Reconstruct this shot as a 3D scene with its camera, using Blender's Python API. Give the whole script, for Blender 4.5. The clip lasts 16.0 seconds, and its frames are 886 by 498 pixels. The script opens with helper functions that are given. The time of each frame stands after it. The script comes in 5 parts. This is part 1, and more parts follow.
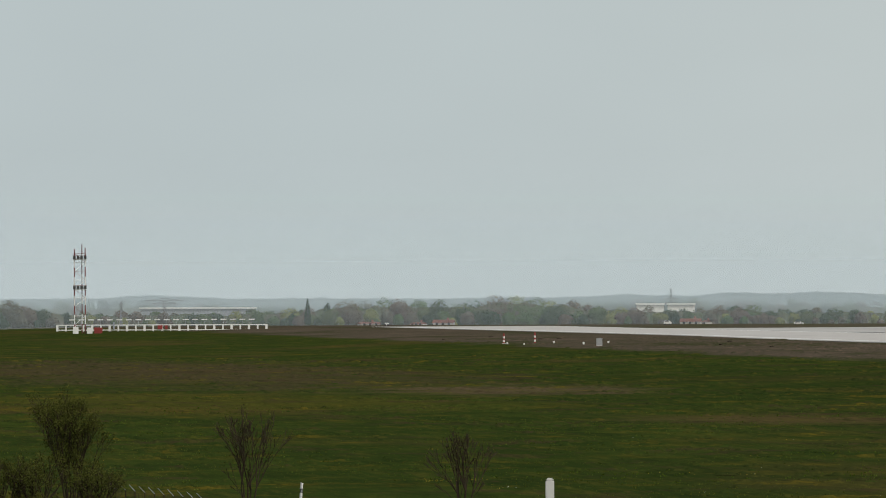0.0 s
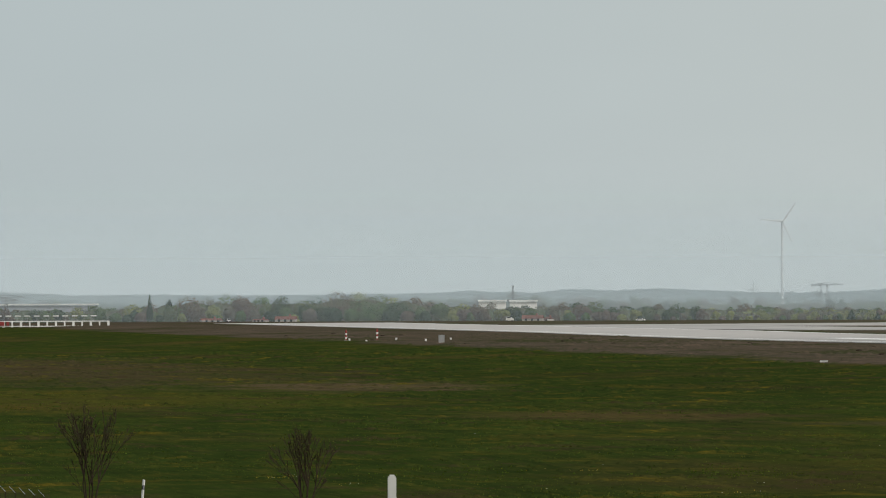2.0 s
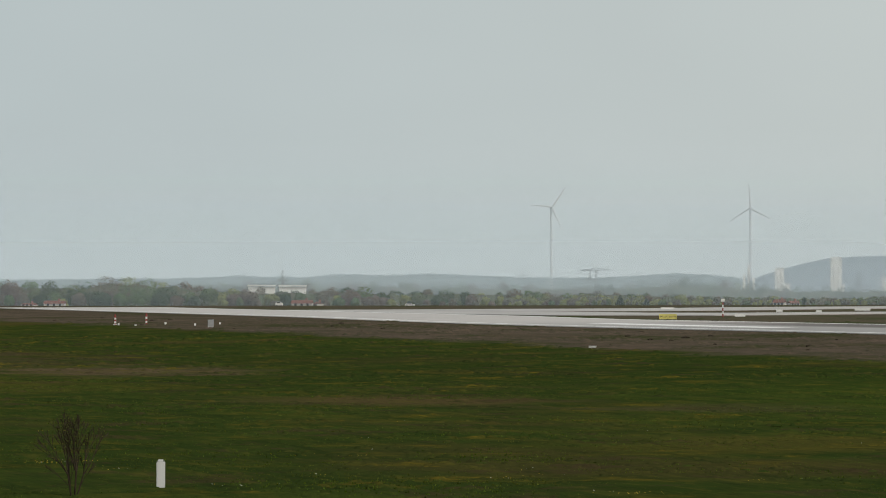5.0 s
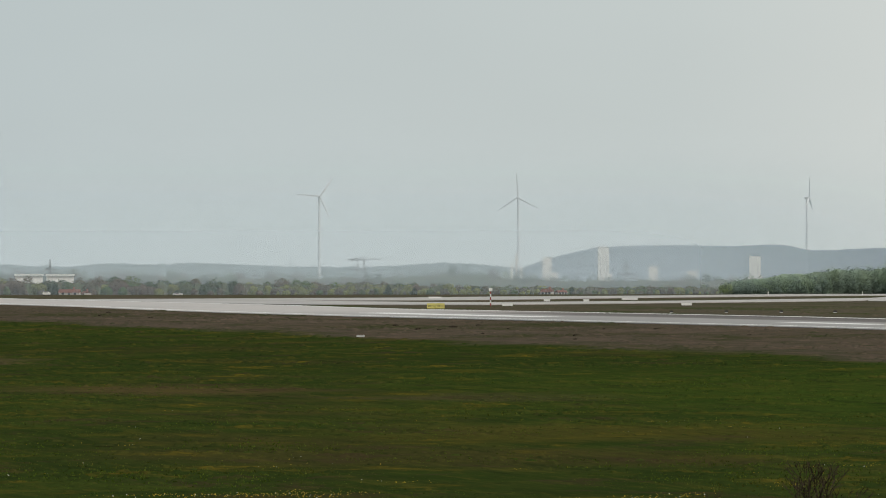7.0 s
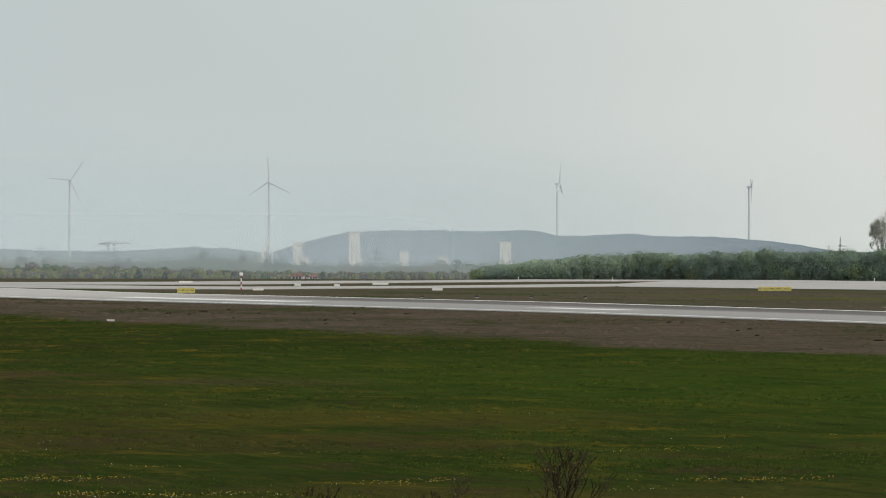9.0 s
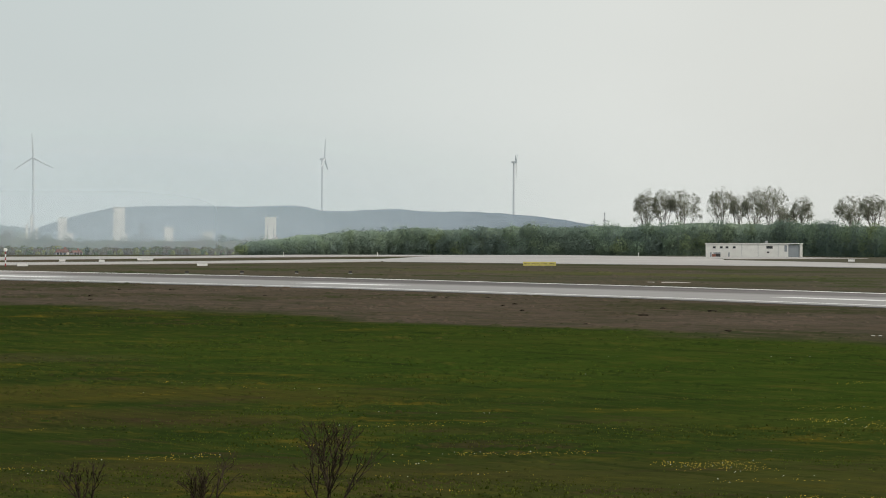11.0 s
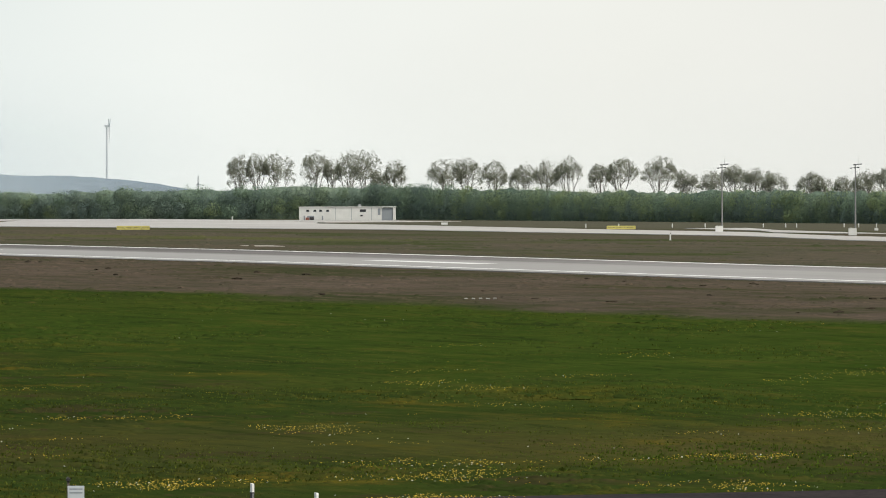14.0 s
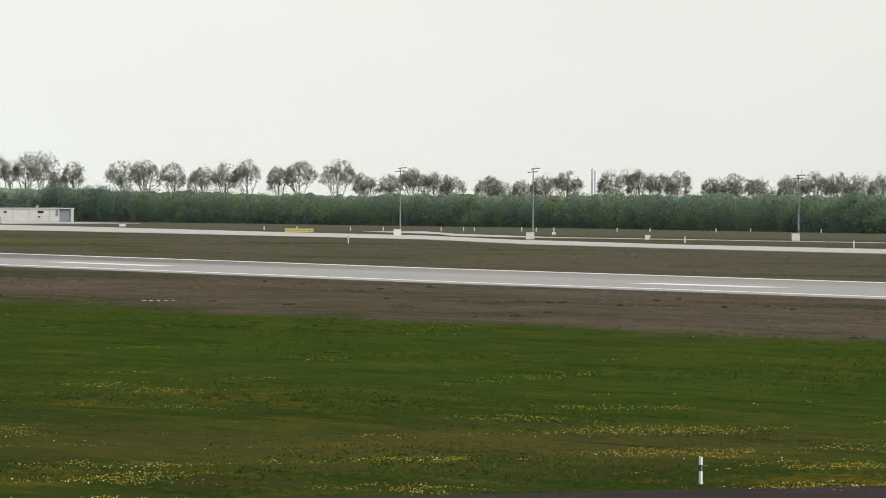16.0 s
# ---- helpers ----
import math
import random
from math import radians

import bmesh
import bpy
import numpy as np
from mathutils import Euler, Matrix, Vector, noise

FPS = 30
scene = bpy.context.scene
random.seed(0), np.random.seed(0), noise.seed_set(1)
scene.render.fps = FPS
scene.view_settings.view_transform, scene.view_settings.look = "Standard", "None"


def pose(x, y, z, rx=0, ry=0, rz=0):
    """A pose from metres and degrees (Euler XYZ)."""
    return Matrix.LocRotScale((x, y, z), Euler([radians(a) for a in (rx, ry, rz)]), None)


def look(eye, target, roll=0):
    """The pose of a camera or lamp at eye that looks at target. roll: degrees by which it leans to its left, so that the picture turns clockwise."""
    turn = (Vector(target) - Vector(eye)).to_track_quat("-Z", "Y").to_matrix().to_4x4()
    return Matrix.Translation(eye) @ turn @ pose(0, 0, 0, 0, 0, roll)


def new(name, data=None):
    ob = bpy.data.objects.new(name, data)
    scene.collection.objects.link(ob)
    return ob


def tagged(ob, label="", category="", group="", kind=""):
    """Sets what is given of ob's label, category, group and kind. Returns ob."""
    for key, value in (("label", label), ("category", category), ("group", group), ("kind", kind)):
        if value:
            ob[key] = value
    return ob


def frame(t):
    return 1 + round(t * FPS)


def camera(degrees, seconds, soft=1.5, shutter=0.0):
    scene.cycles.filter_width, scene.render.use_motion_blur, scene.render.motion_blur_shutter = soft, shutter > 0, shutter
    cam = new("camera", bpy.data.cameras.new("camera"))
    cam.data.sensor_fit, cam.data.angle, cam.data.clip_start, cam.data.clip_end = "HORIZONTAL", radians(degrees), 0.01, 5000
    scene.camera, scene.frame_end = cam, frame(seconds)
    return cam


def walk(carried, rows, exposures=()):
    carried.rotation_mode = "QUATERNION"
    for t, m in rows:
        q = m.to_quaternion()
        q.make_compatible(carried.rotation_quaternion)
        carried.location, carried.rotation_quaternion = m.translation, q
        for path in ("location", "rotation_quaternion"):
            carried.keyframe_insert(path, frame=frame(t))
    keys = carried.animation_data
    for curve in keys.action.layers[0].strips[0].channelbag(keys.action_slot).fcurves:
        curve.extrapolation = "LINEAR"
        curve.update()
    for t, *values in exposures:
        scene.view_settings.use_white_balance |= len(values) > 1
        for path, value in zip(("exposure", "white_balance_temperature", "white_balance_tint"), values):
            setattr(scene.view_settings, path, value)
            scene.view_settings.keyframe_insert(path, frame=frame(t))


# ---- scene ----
EYE = (0.0, 0.0, 8.35)
# heading from the runway's axis (+Y) towards +X, tilt and lean, in degrees
HEADINGS = (
    (0.0, 9.000, 0.565, -0.22),
    (0.5, 9.465, 0.592, -0.21),
    (1.0, 10.009, 0.574, -0.23),
    (1.5, 10.456, 0.559, -0.25),
    (2.0, 10.683, 0.523, -0.20),
    (2.5, 10.881, 0.512, -0.13),
    (3.0, 11.205, 0.502, -0.14),
    (3.5, 11.635, 0.474, -0.14),
    (6.0, 14.287, 0.297, -0.06),
    (6.5, 14.913, 0.277, -0.08),
    (7.0, 15.618, 0.240, -0.05),
    (7.5, 16.343, 0.185, -0.03),
    (8.0, 16.995, 0.154, -0.01),
    (10.5, 20.178, -0.101, 0.14),
    (11.0, 20.785, -0.180, 0.07),
    (11.5, 21.392, -0.260, 0.34),
    (12.0, 22.072, -0.332, 0.24),
    (12.5, 22.849, -0.399, 0.12),
    (13.0, 23.636, -0.474, 0.15),
    (13.5, 24.395, -0.536, 0.05),
    (14.0, 25.120, -0.568, -0.08),
    (14.5, 25.869, -0.577, 0.08),
    (15.0, 26.699, -0.536, 0.23),
    (15.5, 27.603, -0.505, 0.23),
    (16.0, 28.555, -0.534, 0.26),
)
cam = camera(9.436, 16.0, soft=1.0)


def aim(heading, tilt, lean):
    h, t = radians(heading), radians(tilt)
    target = Vector(EYE) + Vector((math.sin(h) * math.cos(t), math.cos(h) * math.cos(t), math.sin(t))) * 100.0
    return look(EYE, target, lean)


walk(cam, [(t, aim(h, v, r)) for t, h, v, r in HEADINGS],
     exposures=((0.0, 0.0), (1.0, -0.05), (3.5, -0.06), (6.0, 0.0), (8.0, 0.02), (10.5, 0.1), (11.5, 0.18), (12.5, 0.29), (13.2, 0.37), (14.0, 0.46), (15.0, 0.49), (16.0, 0.47)))

# ---- light: hazy, bright veil of cloud with the sun behind it, high to the right ----
SUN_HEADING, SUN_HEIGHT = 150.0, 46.0
sun_dir = Vector((math.sin(radians(SUN_HEADING)) * math.cos(radians(SUN_HEIGHT)),
                  math.cos(radians(SUN_HEADING)) * math.cos(radians(SUN_HEIGHT)), math.sin(radians(SUN_HEIGHT))))
world = bpy.data.worlds.new("sky")
scene.world = world
world.use_nodes = True
wn, wl = world.node_tree.nodes, world.node_tree.links
wn.clear()
w_out = wn.new("ShaderNodeOutputWorld")
w_bg = wn.new("ShaderNodeBackground")
sky = wn.new("ShaderNodeTexSky")
sky.sky_type = "NISHITA"
sky.sun_disc = False
sky.sun_elevation, sky.sun_rotation = radians(SUN_HEIGHT), radians(SUN_HEADING)
sky.dust_density = 4.0
w_co = wn.new("ShaderNodeTexCoord")
w_dot = wn.new("ShaderNodeVectorMath")
w_dot.operation = "DOT_PRODUCT"
# the cloud veil is thinnest and brightest to the right
w_dot.inputs[1].default_value = (math.sin(radians(122)), math.cos(radians(122)), 0.0)
w_ramp = wn.new("ShaderNodeValToRGB")
ramp = w_ramp.color_ramp
ramp.elements[0].position, ramp.elements[0].color = 0.0, (0.52, 0.58, 0.60, 1)
ramp.elements[1].position, ramp.elements[1].color = 1.0, (1.05, 1.02, 0.94, 1)
for at, col in ((0.289, (0.475, 0.54, 0.55)), (0.321, (0.485, 0.545, 0.55)), (0.379, (0.545, 0.595, 0.585)), (0.42, (0.65, 0.67, 0.64)), (0.456, (0.635, 0.64, 0.60)), (0.487, (0.61, 0.61, 0.575)), (0.526, (0.585, 0.585, 0.55))):
    el = ramp.elements.new(at)
    el.color = (*col, 1)
w_half = wn.new("ShaderNodeMath")
w_half.operation = "MULTIPLY_ADD"
w_half.inputs[1].default_value = w_half.inputs[2].default_value = 0.5
w_noise = wn.new("ShaderNodeTexNoise")
w_noise.inputs["Scale"].default_value, w_noise.inputs["Detail"].default_value = 9.0, 3.0
w_map = wn.new("ShaderNodeMapping")
w_map.inputs["Scale"].default_value = (1, 1, 2.2)
w_mr = wn.new("ShaderNodeMapRange")
w_mr.inputs["To Min"].default_value, w_mr.inputs["To Max"].default_value = 0.93, 1.07
w_mul = wn.new("ShaderNodeVectorMath")
w_mul.operation = "SCALE"
w_scale = wn.new("ShaderNodeVectorMath")
w_scale.operation = "SCALE"
w_scale.inputs["Scale"].default_value = 0.05
w_mix = wn.new("ShaderNodeMix")
w_mix.data_type = "RGBA"
w_sep = wn.new("ShaderNodeSeparateXYZ")
w_thin = wn.new("ShaderNodeMapRange")
w_thin.interpolation_type = "SMOOTHSTEP"
# the veil is dense low over the land and thins out overhead
for key, v in (("From Min", 0.1), ("From Max", 0.6), ("To Min", 1.0), ("To Max", 0.85)):
    w_thin.inputs[key].default_value = v
wl.new(w_co.outputs["Generated"], w_sep.inputs[0])
wl.new(w_sep.outputs[2], w_thin.inputs["Value"])
wl.new(w_thin.outputs[0], w_mix.inputs[0])
wl.new(w_co.outputs["Generated"], w_dot.inputs[0])
wl.new(w_dot.outputs["Value"], w_half.inputs[0])
wl.new(w_half.outputs[0], w_ramp.inputs[0])
wl.new(w_co.outputs["Generated"], w_map.inputs["Vector"])
wl.new(w_map.outputs[0], w_noise.inputs["Vector"])
wl.new(w_noise.outputs[0], w_mr.inputs["Value"])
wl.new(w_ramp.outputs[0], w_mul.inputs[0])
wl.new(w_mr.outputs[0], w_mul.inputs["Scale"])
wl.new(sky.outputs[0], w_scale.inputs[0])
wl.new(w_scale.outputs[0], w_mix.inputs[6])
wl.new(w_mul.outputs[0], w_mix.inputs[7])
wl.new(w_mix.outputs[2], w_bg.inputs["Color"])
wl.new(w_bg.outputs[0], w_out.inputs["Surface"])

sun = new("sun", bpy.data.lights.new("sun", "SUN"))
sun.data.energy, sun.data.angle, sun.data.color = 1.7, radians(12), (1.0, 0.95, 0.87)
sun.matrix_world = look(sun_dir * 100, (0, 0, 0))


# ---- materials ----
def shader(name, rough=0.8, metal=0.0):
    m = bpy.data.materials.new(name)
    m.use_nodes = True
    p = m.node_tree.nodes["Principled BSDF"]
    p.inputs["Roughness"].default_value, p.inputs["Metallic"].default_value = rough, metal
    return m, m.node_tree.nodes, m.node_tree.links, p


def noise_node(nodes, links, scale, detail=4.0, stretch=(1, 1, 1), source="Object"):
    n = nodes.new("ShaderNodeTexNoise")
    n.inputs["Scale"].default_value, n.inputs["Detail"].default_value = scale, detail
    mp = nodes.new("ShaderNodeMapping")
    mp.inputs["Scale"].default_value = stretch
    co = nodes.new("ShaderNodeTexCoord")
    links.new(co.outputs[source], mp.inputs["Vector"])
    links.new(mp.outputs[0], n.inputs["Vector"])
    return n


def mixed(nodes, links, fac, a, b):
    mx = nodes.new("ShaderNodeMix")
    mx.data_type = "RGBA"
    for sock, v in ((0, fac), (6, a), (7, b)):
        if isinstance(v, bpy.types.NodeSocket):
            links.new(v, mx.inputs[sock])
        elif sock == 0:
            mx.inputs[0].default_value = v
        else:
            mx.inputs[sock].default_value = (*v, 1)
    return mx.outputs[2]


def ranged(nodes, links, value, a, b, lo=0.0, hi=1.0):
    mr = nodes.new("ShaderNodeMapRange")
    mr.interpolation_type = "SMOOTHSTEP"
    for key, v in (("From Min", a), ("From Max", b), ("To Min", lo), ("To Max", hi)):
        mr.inputs[key].default_value = v
    links.new(value, mr.inputs["Value"])
    return mr.outputs[0]


def surface(name, colour, other, big=0.5, small=8.0, rough=0.8, metal=0.0, bump=0.15, spread=0.18, island=0.0):
    """Two colours blended at a large and a small scale, with fine relief."""
    m, nodes, links, p = shader(name, rough, metal)
    n1 = noise_node(nodes, links, big)
    n2 = noise_node(nodes, links, small, 6.0)
    c = mixed(nodes, links, ranged(nodes, links, n1.outputs[0], 0.35, 0.65), colour, other)
    dark = tuple(v * (1 - spread) for v in colour)
    c = mixed(nodes, links, ranged(nodes, links, n2.outputs[0], 0.4, 0.7, 0, 0.7), c, dark)
    if island:
        geo = nodes.new("ShaderNodeNewGeometry")
        hsv = nodes.new("ShaderNodeHueSaturation")
        links.new(ranged(nodes, links, geo.outputs["Random Per Island"], 0, 1, 1 - island, 1 + island), hsv.inputs["Value"])
        links.new(c, hsv.inputs["Color"])
        c = hsv.outputs[0]
    links.new(c, p.inputs["Base Color"])
    if bump:
        bp = nodes.new("ShaderNodeBump")
        bp.inputs["Strength"].default_value = bump
        links.new(n2.outputs[0], bp.inputs["Height"])
        links.new(bp.outputs[0], p.inputs["Normal"])
    return m


def leafy(name, colour, other, island=0.45, through_light=0.35):
    m = surface(name, colour, other, 0.03, 0.6, 0.7, 0, 0.0, 0.4, island)
    nodes, links = m.node_tree.nodes, m.node_tree.links
    p = nodes["Principled BSDF"]
    p.inputs["Specular IOR Level"].default_value = 0.2
    tr, mx = nodes.new("ShaderNodeBsdfTranslucent"), nodes.new("ShaderNodeMixShader")
    links.new(p.inputs["Base Color"].links[0].from_socket, tr.inputs[0])
    mx.inputs[0].default_value = through_light
    links.new(p.outputs[0], mx.inputs[1])
    links.new(tr.outputs[0], mx.inputs[2])
    links.new(mx.outputs[0], nodes["Material Output"].inputs["Surface"])
    return matte(m)


def matte(m):
    """Turns a material into a dull one without any gloss, as dry grass, soil and leaves are."""
    nodes, links = m.node_tree.nodes, m.node_tree.links
    p = nodes["Principled BSDF"]
    d = nodes.new("ShaderNodeBsdfDiffuse")
    for a, b2 in (("Base Color", "Color"), ("Normal", "Normal")):
        if p.inputs[a].links:
            links.new(p.inputs[a].links[0].from_socket, d.inputs[b2])
    for link in list(p.outputs[0].links):
        links.new(d.outputs[0], link.to_socket)
    nodes.remove(p)
    return m


def ground_material():
    m, nodes, links, p = shader("ground", 0.95)
    p.inputs["Specular IOR Level"].default_value = 0.03
    geo = nodes.new("ShaderNodeNewGeometry")
    sep = nodes.new("ShaderNodeSeparateXYZ")
    links.new(geo.outputs["Position"], sep.inputs[0])
    wob = noise_node(nodes, links, 0.06, 5.0, (1, 0.45, 1))
    add = nodes.new("ShaderNodeMath")
    add.operation = "MULTIPLY_ADD"
    links.new(wob.outputs[0], add.inputs[0])
    add.inputs[1].default_value = 26.0
    links.new(sep.outputs[0], add.inputs[2])
    x = add.outputs[0]
    # meadow: greens in long patches, bare straw-brown drifts, worn spots
    n_big = noise_node(nodes, links, 0.018, 5.0, (1, 0.6, 1))
    n_mid = noise_node(nodes, links, 0.10, 8.0, (1, 0.8, 1))
    n_patch = noise_node(nodes, links, 0.045, 7.0, (1, 0.8, 1))
    n_patch.inputs["Roughness"].default_value = n_mid.inputs["Roughness"].default_value = 0.72
    n_fine = noise_node(nodes, links, 0.9, 8.0)
    n_fine.inputs["Roughness"].default_value = 0.7
    green = mixed(nodes, links, ranged(nodes, links, n_mid.outputs[0], 0.36, 0.66), (0.022, 0.037, 0.0085), (0.034, 0.051, 0.0105))
    straw = ranged(nodes, links, n_big.outputs[0], 0.53, 0.64, 0, 0.6)
    green = mixed(nodes, links, straw, green, (0.070, 0.048, 0.020))
    green = mixed(nodes, links, ranged(nodes, links, n_patch.outputs[0], 0.54, 0.70, 0, 0.5), green, (0.046, 0.046, 0.013))
    green = mixed(nodes, links, ranged(nodes, links, n_patch.outputs[0], 0.46, 0.34, 0, 0.4), green, (0.016, 0.026, 0.008))
    # drifts of other growth, each with its own ragged outline
    def drift(base, cx, cy, rx, ry, amount, tone):
        off, fit, dist = [nodes.new("ShaderNodeVectorMath") for _ in range(3)]
        off.operation, fit.operation, dist.operation = "SUBTRACT", "MULTIPLY", "LENGTH"
        links.new(geo.outputs["Position"], off.inputs[0])
        off.inputs[1].default_value = (cx, cy, -2)
        links.new(off.outputs[0], fit.inputs[0])
        fit.inputs[1].default_value = (1 / rx, 1 / ry, 0)
        links.new(fit.outputs[0], dist.inputs[0])
        rag = nodes.new("ShaderNodeMath")
        rag.operation = "MULTIPLY_ADD"
        links.new(n_patch.outputs[0], rag.inputs[0])
        rag.inputs[1].default_value = 2.4
        links.new(dist.outputs["Value"], rag.inputs[2])
        return mixed(nodes, links, ranged(nodes, links, rag.outputs[0], 2.3, 1.5, 0.0, amount), base, tone)
    for spot in (
            (70, 290, 40, 95, 0.35, (0.019, 0.031, 0.0075)), (150, 520, 62, 330, 0.6, (0.020, 0.034, 0.008)),
            (85, 800, 44, 230, 0.75, (0.064, 0.046, 0.028)), (104, 622, 20, 46, 0.8, (0.095, 0.068, 0.042)), (101, 458, 17, 28, 0.7, (0.085, 0.058, 0.028)),
            (63, 556, 36, 70, 0.55, (0.074, 0.066, 0.014)), (122, 420, 15, 16, 0.5, (0.080, 0.058, 0.034)), (104, 330, 24, 26, 0.5, (0.078, 0.062, 0.016)),
            (96, 205, 34, 26, 0.35, (0.074, 0.060, 0.022)), (122, 195, 30, 20, 0.45, (0.084, 0.064, 0.024))):
        green = drift(green, *spot)
    n_gold = noise_node(nodes, links, 0.085, 8.0, (1, 0.8, 1))
    n_gold.inputs["Roughness"].default_value = 0.75
    green = mixed(nodes, links, ranged(nodes, links, n_gold.outputs[0], 0.52, 0.63, 0, 0.6), green, (0.080, 0.066, 0.012))
    green = mixed(nodes, links, ranged(nodes, links, n_gold.outputs[0], 0.46, 0.37, 0, 0.65), green, (0.046, 0.033, 0.018))
    green = mixed(nodes, links, ranged(nodes, links, n_gold.outputs[0], 0.59, 0.67, 0, 0.45), green, (0.135, 0.100, 0.012))
    brown = mixed(nodes, links, ranged(nodes, links, n_mid.outputs[0], 0.4, 0.7), (0.082, 0.064, 0.051), (0.060, 0.054, 0.039))
    brown = mixed(nodes, links, ranged(nodes, links, n_patch.outputs[0], 0.56, 0.66, 0, 0.7), brown, (0.088, 0.062, 0.048))
    brown = mixed(nodes, links, ranged(nodes, links, n_patch.outputs[0], 0.43, 0.35, 0, 0.6), brown, (0.036, 0.036, 0.018))
    infield = mixed(nodes, links, ranged(nodes, links, n_big.outputs[0], 0.4, 0.65), (0.090, 0.076, 0.060), (0.074, 0.070, 0.050))
    n_huge = noise_node(nodes, links, 0.03, 9.0, (1, 0.4, 1))
    n_huge.inputs["Roughness"].default_value = 0.7
    brown = mixed(nodes, links, ranged(nodes, links, n_huge.outputs[0], 0.51, 0.60, 0, 0.9), brown, (0.040, 0.044, 0.022))
    brown = mixed(nodes, links, ranged(nodes, links, n_huge.outputs[0], 0.48, 0.40, 0, 0.8), brown, (0.098, 0.076, 0.062))
    infield = mixed(nodes, links, ranged(nodes, links, n_huge.outputs[0], 0.51, 0.59, 0, 0.9), infield, (0.044, 0.058, 0.022))
    infield = mixed(nodes, links, ranged(nodes, links, n_huge.outputs[0], 0.48, 0.40, 0, 0.8), infield, (0.090, 0.074, 0.056))
    green = mixed(nodes, links, ranged(nodes, links, n_huge.outputs[0], 0.55, 0.66, 0, 0.5), green, (0.050, 0.064, 0.012))
    infield = mixed(nodes, links, ranged(nodes, links, n_patch.outputs[0], 0.56, 0.66, 0, 0.6), infield, (0.072, 0.070, 0.026))
    # lusher grass on the near side of the field
    lush = mixed(nodes, links, ranged(nodes, links, n_mid.outputs[0], 0.36, 0.66), (0.029, 0.052, 0.0085), (0.040, 0.063, 0.0105))
    both = nodes.new("ShaderNodeMath")
    both.operation = "MULTIPLY"
    links.new(ranged(nodes, links, sep.outputs[1], 560.0, 400.0, 0, 0.85), both.inputs[0])
    links.new(ranged(nodes, links, sep.outputs[0], 108.0, 146.0), both.inputs[1])
    green = mixed(nodes, links, both.outputs[0], green, lush)
    # fresh, dry and dark grass streaks, stretched along the runway for the camera's view
    rows = noise_node(nodes, links, 0.42, 7.0, (1, 0.13, 1))
    tufts = noise_node(nodes, links, 1.5, 6.0, (1, 0.10, 1))
    rows.inputs["Roughness"].default_value = tufts.inputs["Roughness"].default_value = 0.68
    for n, amount, bare in ((rows, 0.62, 0.32), (tufts, 0.5, 0.25)):
        green = mixed(nodes, links, ranged(nodes, links, n.outputs[0], 0.53, 0.70, 0, amount), green, (0.068, 0.066, 0.014))
        green = mixed(nodes, links, ranged(nodes, links, n.outputs[0], 0.47, 0.32, 0, amount), green, (0.016, 0.025, 0.007))
        brown = mixed(nodes, links, ranged(nodes, links, n.outputs[0], 0.51, 0.60, 0, bare), brown, (0.115, 0.085, 0.058))
        brown = mixed(nodes, links, ranged(nodes, links, n.outputs[0], 0.49, 0.40, 0, bare), brown, (0.036, 0.046, 0.019))
        infield = mixed(nodes, links, ranged(nodes, links, n.outputs[0], 0.51, 0.60, 0, bare), infield, (0.105, 0.088, 0.055))
        infield = mixed(nodes, links, ranged(nodes, links, n.outputs[0], 0.49, 0.40, 0, bare), infield, (0.036, 0.050, 0.020))
    c = mixed(nodes, links, ranged(nodes, links, x, 196.0, 206.0), green, brown)
    c = mixed(nodes, links, ranged(nodes, links, x, 300.0, 330.0), c, infield)
    c = drift(c, 414, 1000, 20, 150, 0.6, (0.080, 0.088, 0.028))
    rim = mixed(nodes, links, ranged(nodes, links, n_mid.outputs[0], 0.4, 0.65), (0.094, 0.092, 0.066), (0.086, 0.080, 0.062))
    c = mixed(nodes, links, ranged(nodes, links, x, 615.0, 665.0), c, rim)
    c = mixed(nodes, links, ranged(nodes, links, n_fine.outputs[0], 0.45, 0.75, 0, 0.5), c, (0.020, 0.024, 0.008))
    links.new(c, p.inputs["Base Color"])
    bp = nodes.new("ShaderNodeBump")
    bp.inputs["Strength"].default_value, bp.inputs["Distance"].default_value = 0.6, 0.2
    links.new(n_fine.outputs[0], bp.inputs["Height"])
    links.new(bp.outputs[0], p.inputs["Normal"])
    return matte(m)


def pavement_material(name, base, other, rough):
    m, nodes, links, p = shader(name, rough)
    n1 = noise_node(nodes, links, 0.16, 6.0, (1, 0.04, 1))
    n2 = noise_node(nodes, links, 0.9, 6.0, (1, 0.3, 1))
    c = mixed(nodes, links, ranged(nodes, links, n1.outputs[0], 0.35, 0.65), base, other)
    c = mixed(nodes, links, ranged(nodes, links, n2.outputs[0], 0.5, 0.8, 0, 0.4), c, tuple(v * 0.6 for v in base))
    links.new(c, p.inputs["Base Color"])
    links.new(ranged(nodes, links, n1.outputs[0], 0.3, 0.7, rough - 0.06, rough + 0.08), p.inputs["Roughness"])
    return m


